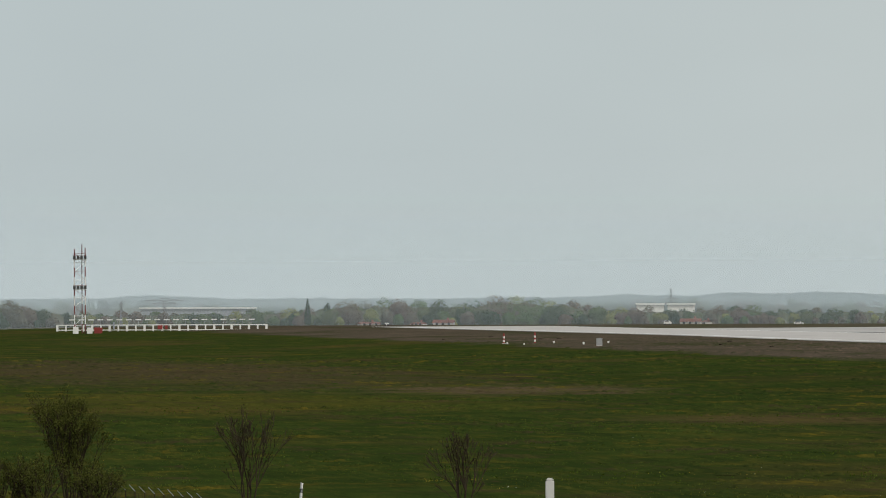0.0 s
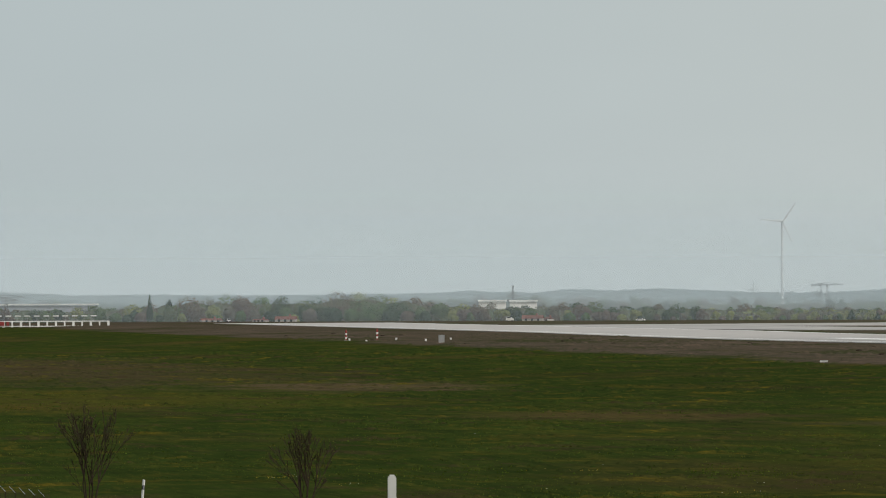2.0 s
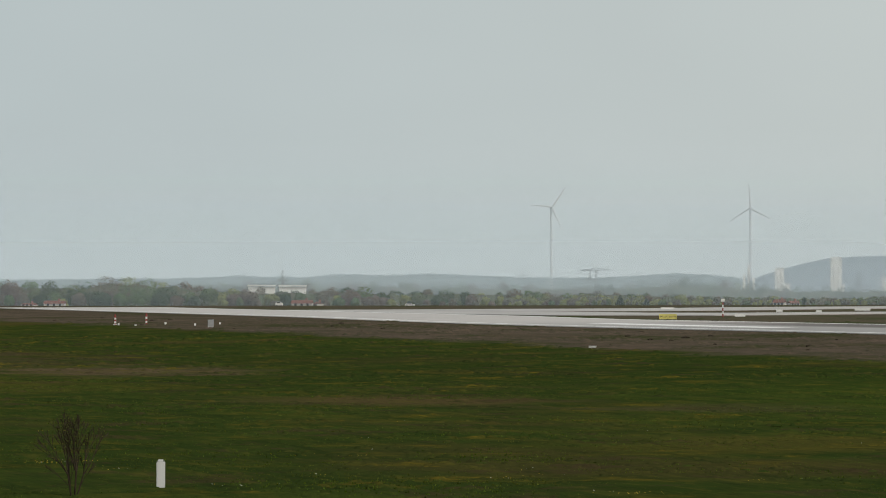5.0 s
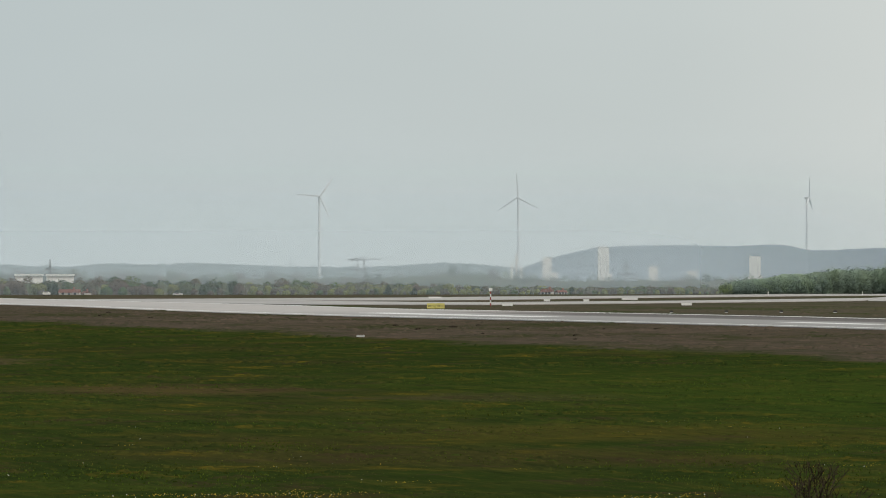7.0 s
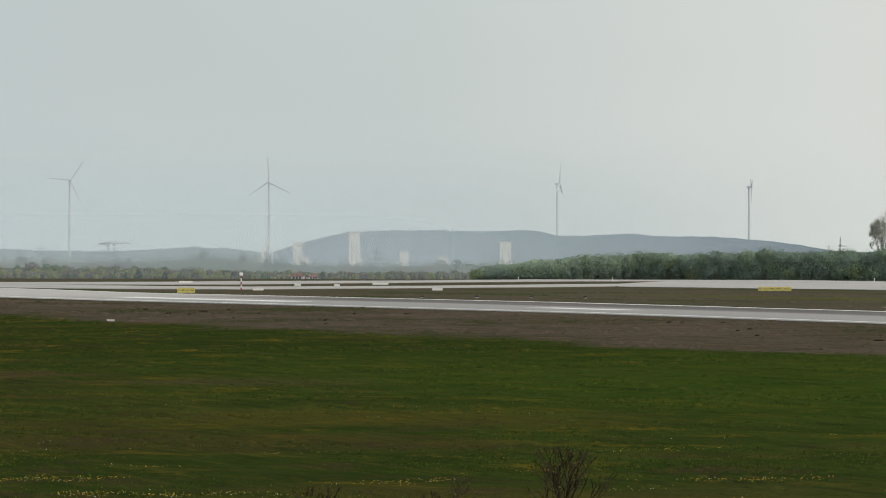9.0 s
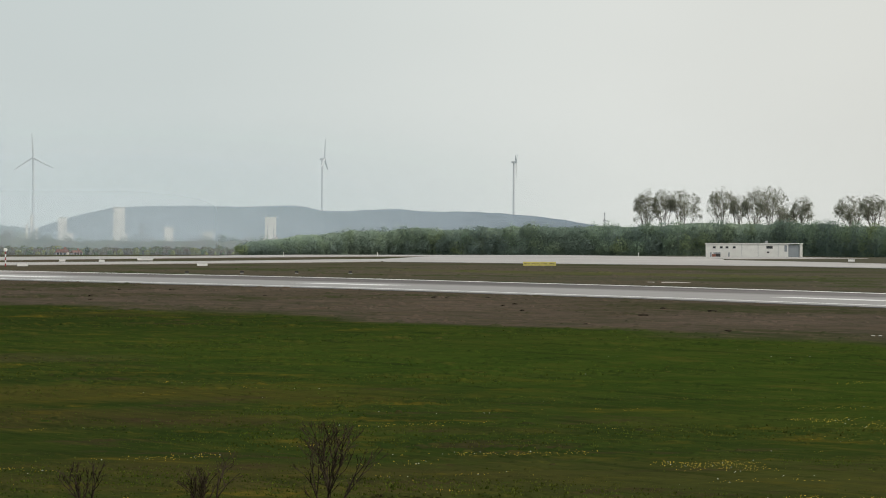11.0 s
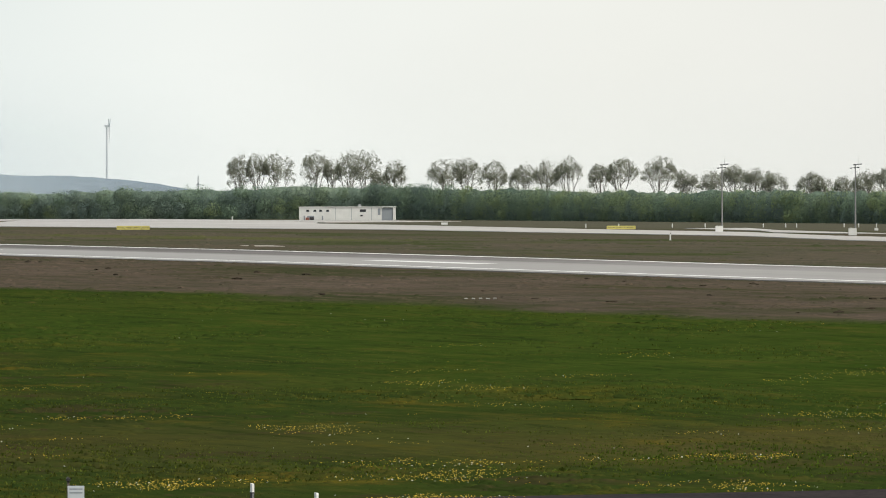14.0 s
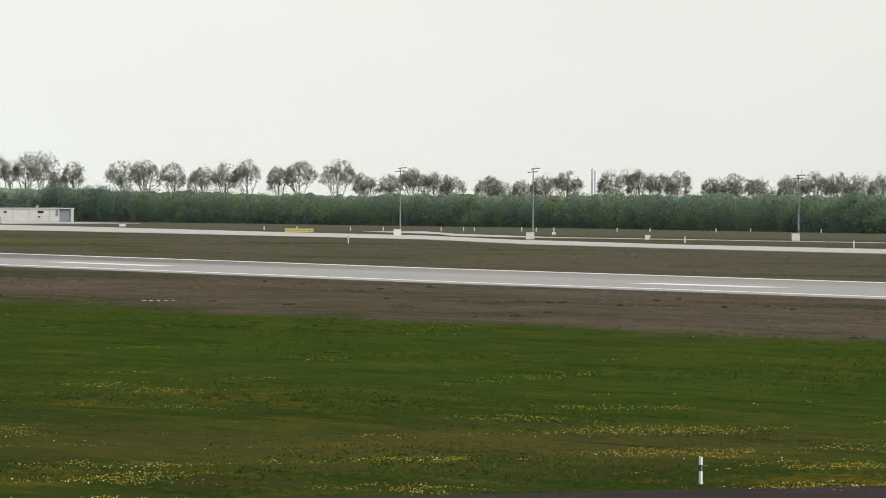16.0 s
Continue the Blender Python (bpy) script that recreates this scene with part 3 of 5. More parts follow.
def build_hedge():
    """Close-set shrubs and young trees: rounded leafy plumes of uneven height over a dim inside."""
    rng = random.Random(4)
    verts, faces, kinds = [], [], []
    for i, (x, y) in enumerate(along(HEDGE_LINE, 2.3)):
        full = smooth(600, 780, x) if y > 1700 else 1.0
        u = Vector((x, y, 0)).normalized()
        g = height(x, y)
        h = 4.6 + 3.6 * (smooth(620, 675, x) if y > 1700 else 1.0) + (5.3 - 2.9 * smooth(1740, 1560, y)) * full + 1.2 * noise.noise((x * 0.05, y * 0.05, 0.0)) + 0.7 * noise.noise((x * 0.2, y * 0.2, 3.0))
        tall = i % 3 != 2
        hh = h * (rng.uniform(0.86, 1.03) if tall else rng.uniform(0.42, 0.62))
        wd = rng.uniform(2.8, 4.8) if tall else rng.uniform(2.2, 3.4)
        p = Vector((x, y, 0)) + u * (rng.uniform(0.6, 3.2) if tall else rng.uniform(-1.0, 0.4))
        up = min(hh * 0.5, wd * rng.uniform(0.9, 1.5))
        count, top = len(faces), g + hh - up
        dome_leaves(rng, verts, faces, (p.x, p.y, top), (wd, wd, up), 360, 0.29, 0.13)
        for _ in range(2):
            a, k = rng.uniform(0, 2 * math.pi), rng.uniform(0.4, 0.6)
            dome_leaves(rng, verts, faces, (p.x + math.cos(a) * wd * 0.7, p.y + math.sin(a) * wd * 0.7, top - up * rng.uniform(-0.2, 0.7)), (wd * k, wd * k, up * k), 90, 0.27, 0.13)
        dome_leaves(rng, verts, faces, (p.x, p.y, g + (hh - up) * 0.45), (wd * 0.95, wd * 0.95, max(1.2, (hh - up) * 0.8)), 190, 0.29, 0.13)
        # low front shrubs mostly take the darker leaves, imitating the hedge's shaded foot
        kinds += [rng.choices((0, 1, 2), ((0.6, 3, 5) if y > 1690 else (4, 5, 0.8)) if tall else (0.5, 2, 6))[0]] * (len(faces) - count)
    ob = tagged(raw("hedge", verts, faces, M_HEDGE), "dense belt of green spring shrubs and young trees behind the airfield", "hedge", kind="stuff")
    ob.data.materials.append(M_HEDGE_DEEP)
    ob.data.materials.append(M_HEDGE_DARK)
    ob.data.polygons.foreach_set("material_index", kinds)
    cv, cf, levels = [], [], 11
    for i, (x, y) in enumerate(along(HEDGE_LINE, 1.2)[2:]):
        full = smooth(600, 780, x) if y > 1700 else 1.0
        g, q = height(x, y), (4.6 + 3.0 * (smooth(620, 665, x) if y > 1700 else 1.0) + (5.0 - 1.9 * smooth(1740, 1560, y)) * full) * 0.9 + 1.3 * noise.noise((x * 0.05, y * 0.05, 0.0)) + 0.9 * noise.noise((x * 0.2, y * 0.2, 3.0))
        u = Vector((x, y)).normalized()
        for k in range(levels):
            f = k / (levels - 2)
            if k == levels - 1:
                cv.append((x + u.x * 12, y + u.y * 12, g - 0.3))
                continue
            off = 1.6 + 5.0 * max(0.0, f - 0.6) ** 2 * 4 - 2.5 * noise.noise((x * 0.11, y * 0.11, f * q * 0.13 + 11)) - 0.9 * noise.noise((x * 0.45, y * 0.45, f * q * 0.45)) + rng.uniform(-0.2, 0.2)
            cv.append((x + u.x * off, y + u.y * off, g - 0.3 + f * (q + 0.3)))
        if i:
            cf += [(levels * (i - 1) + k, levels * (i - 1) + k + 1, levels * i + k + 1, levels * i + k) for k in range(levels - 1)]
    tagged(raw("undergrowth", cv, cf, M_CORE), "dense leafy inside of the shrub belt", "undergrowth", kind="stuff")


build_hedge()
ROW_A = ((22.95, 23.9, 9.0), (23.14, 23.5, 8.4), (23.36, 24.7, 12.0), (23.76, 24.6, 10.0), (23.94, 24.0, 6.0), (24.12, 24.8, 9.0), (24.30, 25.4, 11.0), (24.45, 19.0, 6.0), (24.62, 21.4, 8.4), (25.14, 22.2, 12.4), (25.37, 22.3, 10.0), (25.66, 21.1, 9.0), (25.99, 19.9, 10.0), (26.23, 21.7, 8.4), (26.46, 22.3, 9.2), (26.80, 20.1, 8.0), (27.04, 21.7, 11.6), (27.43, 22.7, 12.0))
ROW_B = ((27.72, 17.1, 7.1), (27.99, 16.1, 6.7), (28.23, 17.6, 8.8), (28.46, 16.5, 7.6), (28.66, 16.3, 7.6), (29.04, 15.2, 8.1), (29.18, 14.9, 5.0), (29.39, 14.2, 6.1), (29.65, 16.0, 8.8), (29.89, 16.8, 9.3), (30.40, 18.2, 9.8), (30.64, 17.4, 7.6), (30.85, 16.9, 7.6), (31.07, 17.1, 7.8), (31.45, 15.2, 7.6), (31.66, 16.9, 8.8), (31.93, 15.9, 8.4), (32.27, 16.8, 8.4), (32.51, 17.1, 8.4), (32.75, 16.8, 8.8), (32.99, 16.7, 8.4), (33.24, 16.7, 8.4))


def tree(name, x, y, zz, top, width, rng, label, group=""):
    """A short trunk that forks into rising limbs; a loose, see-through crown of small leaf sprays along the twigs."""
    root = thing(name, x, y, zz, label, "tree", group=group)
    hgt = top - zz
    bm = bmesh.new()
    verts, faces = [], []
    half, mid, tallness = width * 0.5, hgt * 0.61, hgt * 0.395
    lush = min(1.0, width / 11.0) ** 1.3

    def inside(p):
        return ((p.x / half) ** 2 + (p.y / half) ** 2 + ((p.z - mid) / tallness) ** 2) ** 0.5

    def spray(p, n):
        s = rng.uniform(0.28, 0.58)
        scatter_leaves(rng, verts, faces, p, (s, s, s * 1.1), max(2, int(n * lush * 0.85)), 0.155)

    def limb(p, d, length, rad, level):
        q = p + d * length
        k = inside(q)
        if k > 0.9:
            k /= rng.uniform(0.82, 1.04)
            q = Vector((q.x / k, q.y / k, mid + (q.z - mid) / k))
        rod(bm, p, q, rad, max(0.012, rad * 0.55), 5 if level < 1 else 3)
        if level >= 1:
            spray(q, rng.randint(9, 17))
        else:
            for k in range(12):
                spray(p + d * length * rng.uniform(0.15, 0.9) + Vector((rng.gauss(0, 0.7), rng.gauss(0, 0.7), rng.gauss(0, 0.3))), 7)
        if level >= 2 and rng.random() < 0.5:
            spray(p + (q - p) * rng.uniform(0.3, 0.8) + Vector((rng.gauss(0, 0.4), rng.gauss(0, 0.4), rng.gauss(0, 0.3))), rng.randint(8, 14))
        if level >= 3:
            return
        for _ in range((5, 4, 3)[level]):
            nd = (d * rng.uniform(0.6, 1.1) + Vector((rng.gauss(0, 0.55), rng.gauss(0, 0.55), rng.uniform(-0.25, 0.5)))).normalized()
            limb(p + (q - p) * rng.uniform(0.45, 1.0), nd, length * rng.uniform(0.42, 0.72), max(0.018, rad * 0.42), level + 1)
    fork = hgt * rng.uniform(0.18, 0.28)
    lean = Vector((rng.uniform(-0.5, 0.5), rng.uniform(-0.5, 0.5), 0))
    rod(bm, (0, 0, -0.3), lean + Vector((0, 0, fork)), 0.30, 0.20, 7)
    for i in range(6):
        a = i * 1.047 + rng.uniform(-0.4, 0.4)
        out = (0.0 if i == 0 else rng.uniform(0.45, 0.95)) * half
        d = Vector((math.cos(a) * out, math.sin(a) * out, hgt * 0.5))
        limb(lean + Vector((0, 0, fork * rng.uniform(0.85, 1.0))), d.normalized(), d.length * rng.uniform(0.75, 1.0), 0.13, 0)
    part("trunk", bm, M_BARK, root)
    crown = raw("crown", verts, faces, M_LEAF)
    crown.parent = root
    return root


def build_tree_row():
    rng = random.Random(11)
    for row, r0 in ((ROW_A, 1900.0), (ROW_B, 1600.0)):
        for h, top, width in row:
            # stands a little behind the shrub belt
            x = 808 if h < 27.5 else 808 - 4.5 * (h - 27.5)
            r = min(2000.0, x / math.sin(radians(h)))
            px, py = polar(h, r)
            zt = EYE[2] + (top - EYE[2]) * r / r0
            tree("tree", px, py, height(px, py), zt, width * 1.12 * r / r0, rng, "tall half-leafed tree rising behind the shrub belt", group="tree row")


build_tree_row()


# ---- far land: woods, hills ----
def ridge(name, points, r, depth, foot, material, label, wooded=0.0):
    """A long hill with rounded top and a real back, from its crest line (heading, height)."""
    hs = [p[0] for p in points]
    zs = [p[1] for p in points]
    verts, faces = [], []
    n = 900
    prof = ((0.0, 0.0), (0.12, 0.45), (0.26, 0.8), (0.4, 0.97), (0.5, 1.0), (0.7, 0.8), (1.0, 0.0))
    for i in range(n):
        h = hs[0] + (hs[-1] - hs[0]) * i / (n - 1)
        top = float(np.interp(h, hs, zs)) + 0.5 * noise.noise((h * 6.0, 3.1, 0)) + 0.12 * noise.noise((h * 9.0, 1.1, 0)) + wooded * (1.6 * abs(noise.noise((h * 9.0, 7.7, 0))) + 0.8 * noise.noise((h * 28.0, 5.1, 0)) + 0.4 * noise.noise((h * 60.0, 9.1, 0)))
        for d, k in prof:
            x, y = polar(h, r + (d - 0.5) * depth)
            verts.append((x, y, foot + (top - foot) * k))
    m = len(prof)
    for i in range(n - 1):
        for j in range(m - 1):
            faces.append((i * m + j, (i + 1) * m + j, (i + 1) * m + j + 1, i * m + j + 1))
    ob = raw(name, verts, faces, material)
    for fpoly in ob.data.polygons:
        fpoly.use_smooth = True
    return tagged(ob, label, "hill", kind="structure")


HEAP = ((16.32, 7.8), (16.68, 17.1), (16.92, 22.7), (17.28, 28.3), (17.64, 29.7), (18.12, 30.1), (18.67, 29.1), (19.15, 30.4), (19.33, 29.0), (19.51, 25.7), (19.81, 25.7), (20.11, 27.1), (20.34, 27.5), (20.52, 25.7), (20.88, 25.3), (21.18, 25.3), (21.48, 23.4), (21.79, 21.6), (22.09, 18.3), (22.45, 13.7))
ridge("spoil_heap", HEAP, 4450.0, 500.0, -16.0, M_HEAP, "long flat-topped spoil heap, coloured blue to imitate distant haze")
SKYLINE = ((3.68, 13.3), (4.28, 12.1), (4.82, 11.9), (5.48, 12.8), (5.87, 15.1), (6.26, 13.0), (6.81, 11.4), (7.65, 11.6), (8.49, 10.8), (10.30, 11.8), (10.97, 14.0), (11.63, 12.3), (12.05, 15.7), (12.53, 14.0), (12.95, 15.9), (13.72, 13.1), (12.70, 15.9), (13.06, 15.9), (13.42, 13.9), (13.91, 12.4), (14.81, 11.8), (15.35, 14.3), (15.71, 15.8), (16.08, 13.7), (16.32, 11.7), (16.92, 8.7), (18.12, 3.6))
ridge("far_ridge", SKYLINE, 4700.0, 200.0, -18.0, M_HILL, "low wooded ridge along the skyline, coloured as in haze", 1.0)


def woods(name, spans, r, rng, label, leaves=540, leaf=0.52, per=3.0, mix=(5, 2, 3, 1, 2, 2), broad=7.5, deep=60.0):
    """A belt of separate broad crowns, low ones before tall ones, along (heading, top height) points."""
    spans = sorted(spans)
    hs, zs = [p[0] for p in spans], [p[1] for p in spans]
    verts, faces, kinds = [], [], []
    length = radians(hs[-1] - hs[0]) * r
    n = int(length / per)
    for i in range(n):
        h = hs[0] + (hs[-1] - hs[0]) * (i + rng.uniform(0, 1)) / n
        row = i % 3
        rr = r + (rng.uniform(0, deep), rng.uniform(-0.6 * deep, -0.2 * deep), rng.uniform(-deep, -0.7 * deep))[row]
        x, y = polar(h, rr)
        g = height(x, y)
        hh = max(3.0, float(np.interp(h, hs, zs)) + rng.uniform(-1.5, 0.5) - g)
        hh *= (1.0, rng.uniform(0.5, 0.92), rng.uniform(0.28, 0.6))[row]
        kind = rng.choices(range(6), mix)[0]
        slim = 0.5 if kind == 3 else 1.0
        wd = rng.uniform(0.6, 1.15) * min(broad, hh * 0.6) * slim
        up = min(hh * 0.55, wd * rng.uniform(0.9, 1.4) / slim)
        top = g + hh - up
        dome_leaves(rng, verts, faces, (x, y, top), (wd, wd, up), leaves, leaf, 0.16)
        for _ in range(3):
            a, k = rng.uniform(0, 2 * math.pi), rng.uniform(0.35, 0.6)
            dome_leaves(rng, verts, faces, (x + math.cos(a) * wd * 0.75, y + math.sin(a) * wd * 0.75, top - up * rng.uniform(-0.25, 0.7)), (wd * k, wd * k, up * k), leaves // 4, leaf, 0.16)
        dome_leaves(rng, verts, faces, (x, y, g + (hh - up) * 0.45), (wd * 0.95, wd * 0.95, max(1.5, (hh - up) * 0.8)), leaves // 2, leaf, 0.16)
        kinds += [kind] * (len(faces) - len(kinds))
    ob = raw(name, verts, faces, M_WOODS)
    for extra in (M_WOODS_PALE, M_WOODS_RED, M_PINE, M_WOODS_GREY, M_WOODS_DEEP):
        ob.data.materials.append(extra)
    ob.data.polygons.foreach_set("material_index", kinds)
    # ridge closing gaps between crowns, their shade put into its dark colour
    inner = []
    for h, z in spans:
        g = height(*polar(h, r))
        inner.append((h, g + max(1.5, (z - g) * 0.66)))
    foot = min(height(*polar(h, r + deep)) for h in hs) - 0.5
    ridge("inner_" + name, inner, r + deep * 0.5, deep * 0.8, foot, M_WOODS_CORE, "solid inside of the woods, coloured dark as shade", 1.0)
    return tagged(ob, label, "woods", kind="stuff")


rng = random.Random(21)
WOODS_A = ((3.92, 10.5), (4.28, 10.4), (4.52, 9.5), (4.76, 7.1), (4.94, 4.6), (5.48, 4.8), (6.68, 4.8), (6.93, 5.6), (7.23, 5.6), (7.47, 7.7), (7.65, 6.8), (7.89, 9.8), (8.01, 12.0), (8.13, 9.5), (8.43, 10.3), (8.73, 9.7), (9.04, 9.9), (9.28, 8.8), (9.46, 11.7), (9.61, 12.8), (9.76, 11.7), (9.88, 12.8), (10.06, 10.3), (10.30, 11.0), (10.42, 8.3), (10.66, 7.1))
woods("near_woods", WOODS_A, 2600.0, rng, "mixed spring woods beyond the runway's end", mix=(5, 1.5, 2.5, 0.4, 2, 3))
WOODS_B = ((10.30, 6.5), (10.79, 7.6), (11.00, 6.3), (11.39, 5.4), (11.69, 5.4), (11.99, 6.7), (12.29, 6.8), (12.47, 4.5), (12.71, 4.2), (13.30, 4.8), (13.79, 3.4), (13.88, 5.0), (14.21, 5.0), (14.27, 2.6), (14.81, 3.8), (15.23, 3.7), (15.35, 1.9))
woods("field_woods", WOODS_B, 2900.0, rng, "scattered spring woods and gardens beyond the airfield", mix=(4, 4, 3, 0.8, 2, 3), broad=5.5)
WOODS_C = ((13.79, 1.8), (14.51, 3.3), (15.41, 2.8), (16.32, 2.2), (17.22, 1.7), (18.00, 2.4), (18.85, 1.6))
woods("budding_thicket", WOODS_C, 2500.0, rng, "pale budding thicket along the airfield's far edge", 190, 0.36, 1.3, (3, 6, 1, 0.15, 5, 0.5), 3.6, 30.0)
WOODS_D = ((3.68, 10.8), (4.88, 9.7), (5.84, 11.9), (6.68, 8.4), (7.65, 7.3), (10.30, 9.1), (11.03, 11.0), (12.11, 10.2), (12.70, 10.6), (13.72, 8.6), (15.11, 9.5), (15.71, 12.8), (16.32, 9.5), (16.92, 6.6), (17.52, 6.1), (18.12, 6.9), (18.97, 7.6), (19.63, 4.3))
woods("distant_woods", WOODS_D, 3900.0, rng, "distant woods fading into the haze", 230, 0.65, 3.4, (5, 0.6, 2, 0.6, 2, 3), 7.5)


# ---- sheets imitating hazy air between the distances ----
def haze(name, r, low, high, density, colour):
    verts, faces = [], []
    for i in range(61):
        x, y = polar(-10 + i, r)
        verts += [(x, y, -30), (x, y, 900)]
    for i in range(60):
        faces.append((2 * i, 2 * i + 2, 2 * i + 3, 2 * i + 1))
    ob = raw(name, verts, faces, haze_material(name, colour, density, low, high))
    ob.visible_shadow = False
    tagged(ob, "see-through sheet added to imitate pale haze over the land", "haze", kind="structure")


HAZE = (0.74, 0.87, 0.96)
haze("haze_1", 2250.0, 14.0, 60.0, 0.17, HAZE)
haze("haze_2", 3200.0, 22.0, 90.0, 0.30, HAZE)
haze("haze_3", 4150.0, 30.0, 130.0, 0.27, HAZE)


# ---- airfield equipment ----
def ground_at(heading, r, sink=0.0):
    x, y = polar(heading, r)
    return x, y, height(x, y) - sink


def localizer(h0, h1, r):
    """A long low antenna row: two beams on posts, with a short white antenna over each bay."""
    hm = (h0 + h1) / 2
    x, y, zz = ground_at(hm, r)
    width = radians(h1 - h0) * r
    root = thing("antenna_array", x, y, zz, "long white landing-system antenna row on a low steel frame", "antenna", hm)
    for zb in (0.45, 2.05):
        part("beam", box(bmesh.new(), (width, 0.28, 0.30), (0, 0, zb), 0, 0.03), M_WHITE, root)
    bays = 24
    for i in range(bays + 1):
        u = -width / 2 + width * i / bays
        part("post", box(bmesh.new(), (0.5 if i % 2 else 0.75, 0.24, 2.1), (u, 0.02, 1.1)), M_WHITE, root)
    for i in range(20):
        u = -width * 0.43 + width * 0.86 * i / 19
        el = part("antenna", box(bmesh.new(), (1.9, 0.5, 0.34), (u, -0.1, 3.75), 0, 0.05), M_WHITE, root)
        part("stem", rod(bmesh.new(), (u, 0, 2.1), (u, 0, 3.6), 0.05), M_STEEL, el)
    part("equipment_box", box(bmesh.new(), (1.6, 0.5, 1.3), (-0.6, -0.3, 1.3), 0, 0.05), M_RED, root, "red equipment box")
    part("equipment_box", box(bmesh.new(), (0.9, 0.5, 1.3), (1.4, -0.3, 1.3), 0, 0.05), M_RED, root, "red equipment box")
    part("cabinet", box(bmesh.new(), (0.5, 0.4, 2.4), (-width * 0.23, -0.4, 1.9), 0, 0.05), M_GREY, root, "grey cabinet")
    return root


localizer(4.887, 7.113, 1740.0)


def banded_pole(parent, x, y, z0, z1, radius, bands, name="pole", red=None):
    """A pole of alternating red and white lengths, each painted length a piece."""
    step = (z1 - z0) / bands
    for i in range(bands):
        part(name, rod(bmesh.new(), (x, y, z0 + i * step), (x, y, z0 + (i + 1) * step), radius, radius, 8), (red or M_RED) if i % 2 == 0 else M_WHITE, parent)


def antenna_mast(heading, r, tall, wide):
    x, y, zz = ground_at(heading, r)
    root = thing("antenna_mast", x, y, zz, "red and white lattice antenna mast with two platforms", "mast", heading)
    legs = ((-wide / 2, -0.6), (wide / 2, -0.6), (wide * 0.2, 1.2))
    for i, (lx, ly) in enumerate(legs):
        banded_pole(root, lx, ly, 0.0, tall * (0.95, 0.96, 1.0)[i], 0.17 if i < 2 else 0.15, 9, "leg", M_MAROON)
    n = 9
    for i in range(n):
        za, zb = tall * 0.9 * i / n, tall * 0.9 * (i + 1) / n
        bm = bmesh.new()
        rod(bm, (legs[0][0], legs[0][1], zb), (legs[1][0], legs[1][1], zb), 0.07)
        rod(bm, (legs[1][0], legs[1][1], zb), (legs[2][0], legs[2][1], zb), 0.07)
        rod(bm, (legs[2][0], legs[2][1], zb), (legs[0][0], legs[0][1], zb), 0.07)
        a, b2 = (legs[0], legs[1]) if i % 2 else (legs[1], legs[0])
        rod(bm, (a[0], a[1], za), (b2[0], b2[1], zb), 0.06)
        part("bracing", bm, M_WHITE if i % 2 else M_MAROON, root)
    for zp, w2 in ((tall * 0.85, wide * 1.25), (tall * 0.515, wide * 1.25)):
        plat = part("platform", box(bmesh.new(), (w2, 2.2, 0.30), (0, 0, zp - 0.5), 0, 0.03), M_WHITE, root)
        part("rail", box(bmesh.new(), (w2, 0.08, 0.12), (0, -1.1, zp + 0.75), 0, 0.02), M_MAROON, plat, "dark red rail")
        for k in (-0.40, -0.13, 0.13, 0.40):
            part("antenna", box(bmesh.new(), (w2 * 0.2, 0.5, 1.0), (k * w2, -1.2, zp + 0.1), 0, 0.05), M_BLACK, plat, "dark antenna unit")
    part("cabinet", box(bmesh.new(), (1.8, 1.4, 2.2), (-wide * 0.4, -1.5, 1.1), 0, 0.05), M_WHITE, root, "white equipment cabinet")
    part("cabinet", box(bmesh.new(), (1.8, 1.4, 2.0), (wide * 0.9, -1.5, 1.0), 0, 0.05), M_WHITE, root, "white equipment cabinet")
    part("cabinet", box(bmesh.new(), (2.6, 1.2, 2.0), (wide * 1.7, -1.2, 1.0), 0, 0.05), M_RED, root, "red equipment cabinet")


antenna_mast(5.128, 1725.0, 28.69, 3.45)


def marker_post(heading, r, tall, label):
    x, y, zz = ground_at(heading, r, 0.05)
    root = thing("obstacle_marker", x, y, zz, label, "marker", heading, "obstacle markers")
    banded_pole(root, 0, 0, 0.0, tall * 0.86, 0.22, 5, "band")
    part("lamp", rod(bmesh.new(), (0, 0, tall * 0.86), (0, 0, tall), 0.14, 0.10, 8), M_RED, root, "red lamp")
    part("foot", box(bmesh.new(), (0.9, 0.9, 0.16), (0, 0, 0.06), 0, 0.03), M_CONCRETE, root, "concrete foot")


marker_post(9.645, 1140.0, 2.3, "red and white banded obstacle marker on the brown verge")
marker_post(9.977, 1130.0, 2.5, "red and white banded obstacle marker on the brown verge")


def cabinet(name, heading, r, size, material, label, category="cabinet", group=""):
    x, y, zz = ground_at(heading, r, 0.03)
    root = thing(name, x, y, zz, label, category, heading, group)
    part("housing", box(bmesh.new(), size, (0, 0, size[2] / 2 + 0.1), 0, min(size) * 0.06), material, root)
    part("lid", box(bmesh.new(), (size[0] * 1.06, size[1] * 1.1, size[2] * 0.06), (0, 0, size[2] * 1.03 + 0.1), 0, 0.01), material, root)
    part("plinth", box(bmesh.new(), (size[0] * 0.95, size[1] * 0.95, 0.14), (0, 0, 0.05)), M_CONCRETE, root, "concrete plinth")
    return root


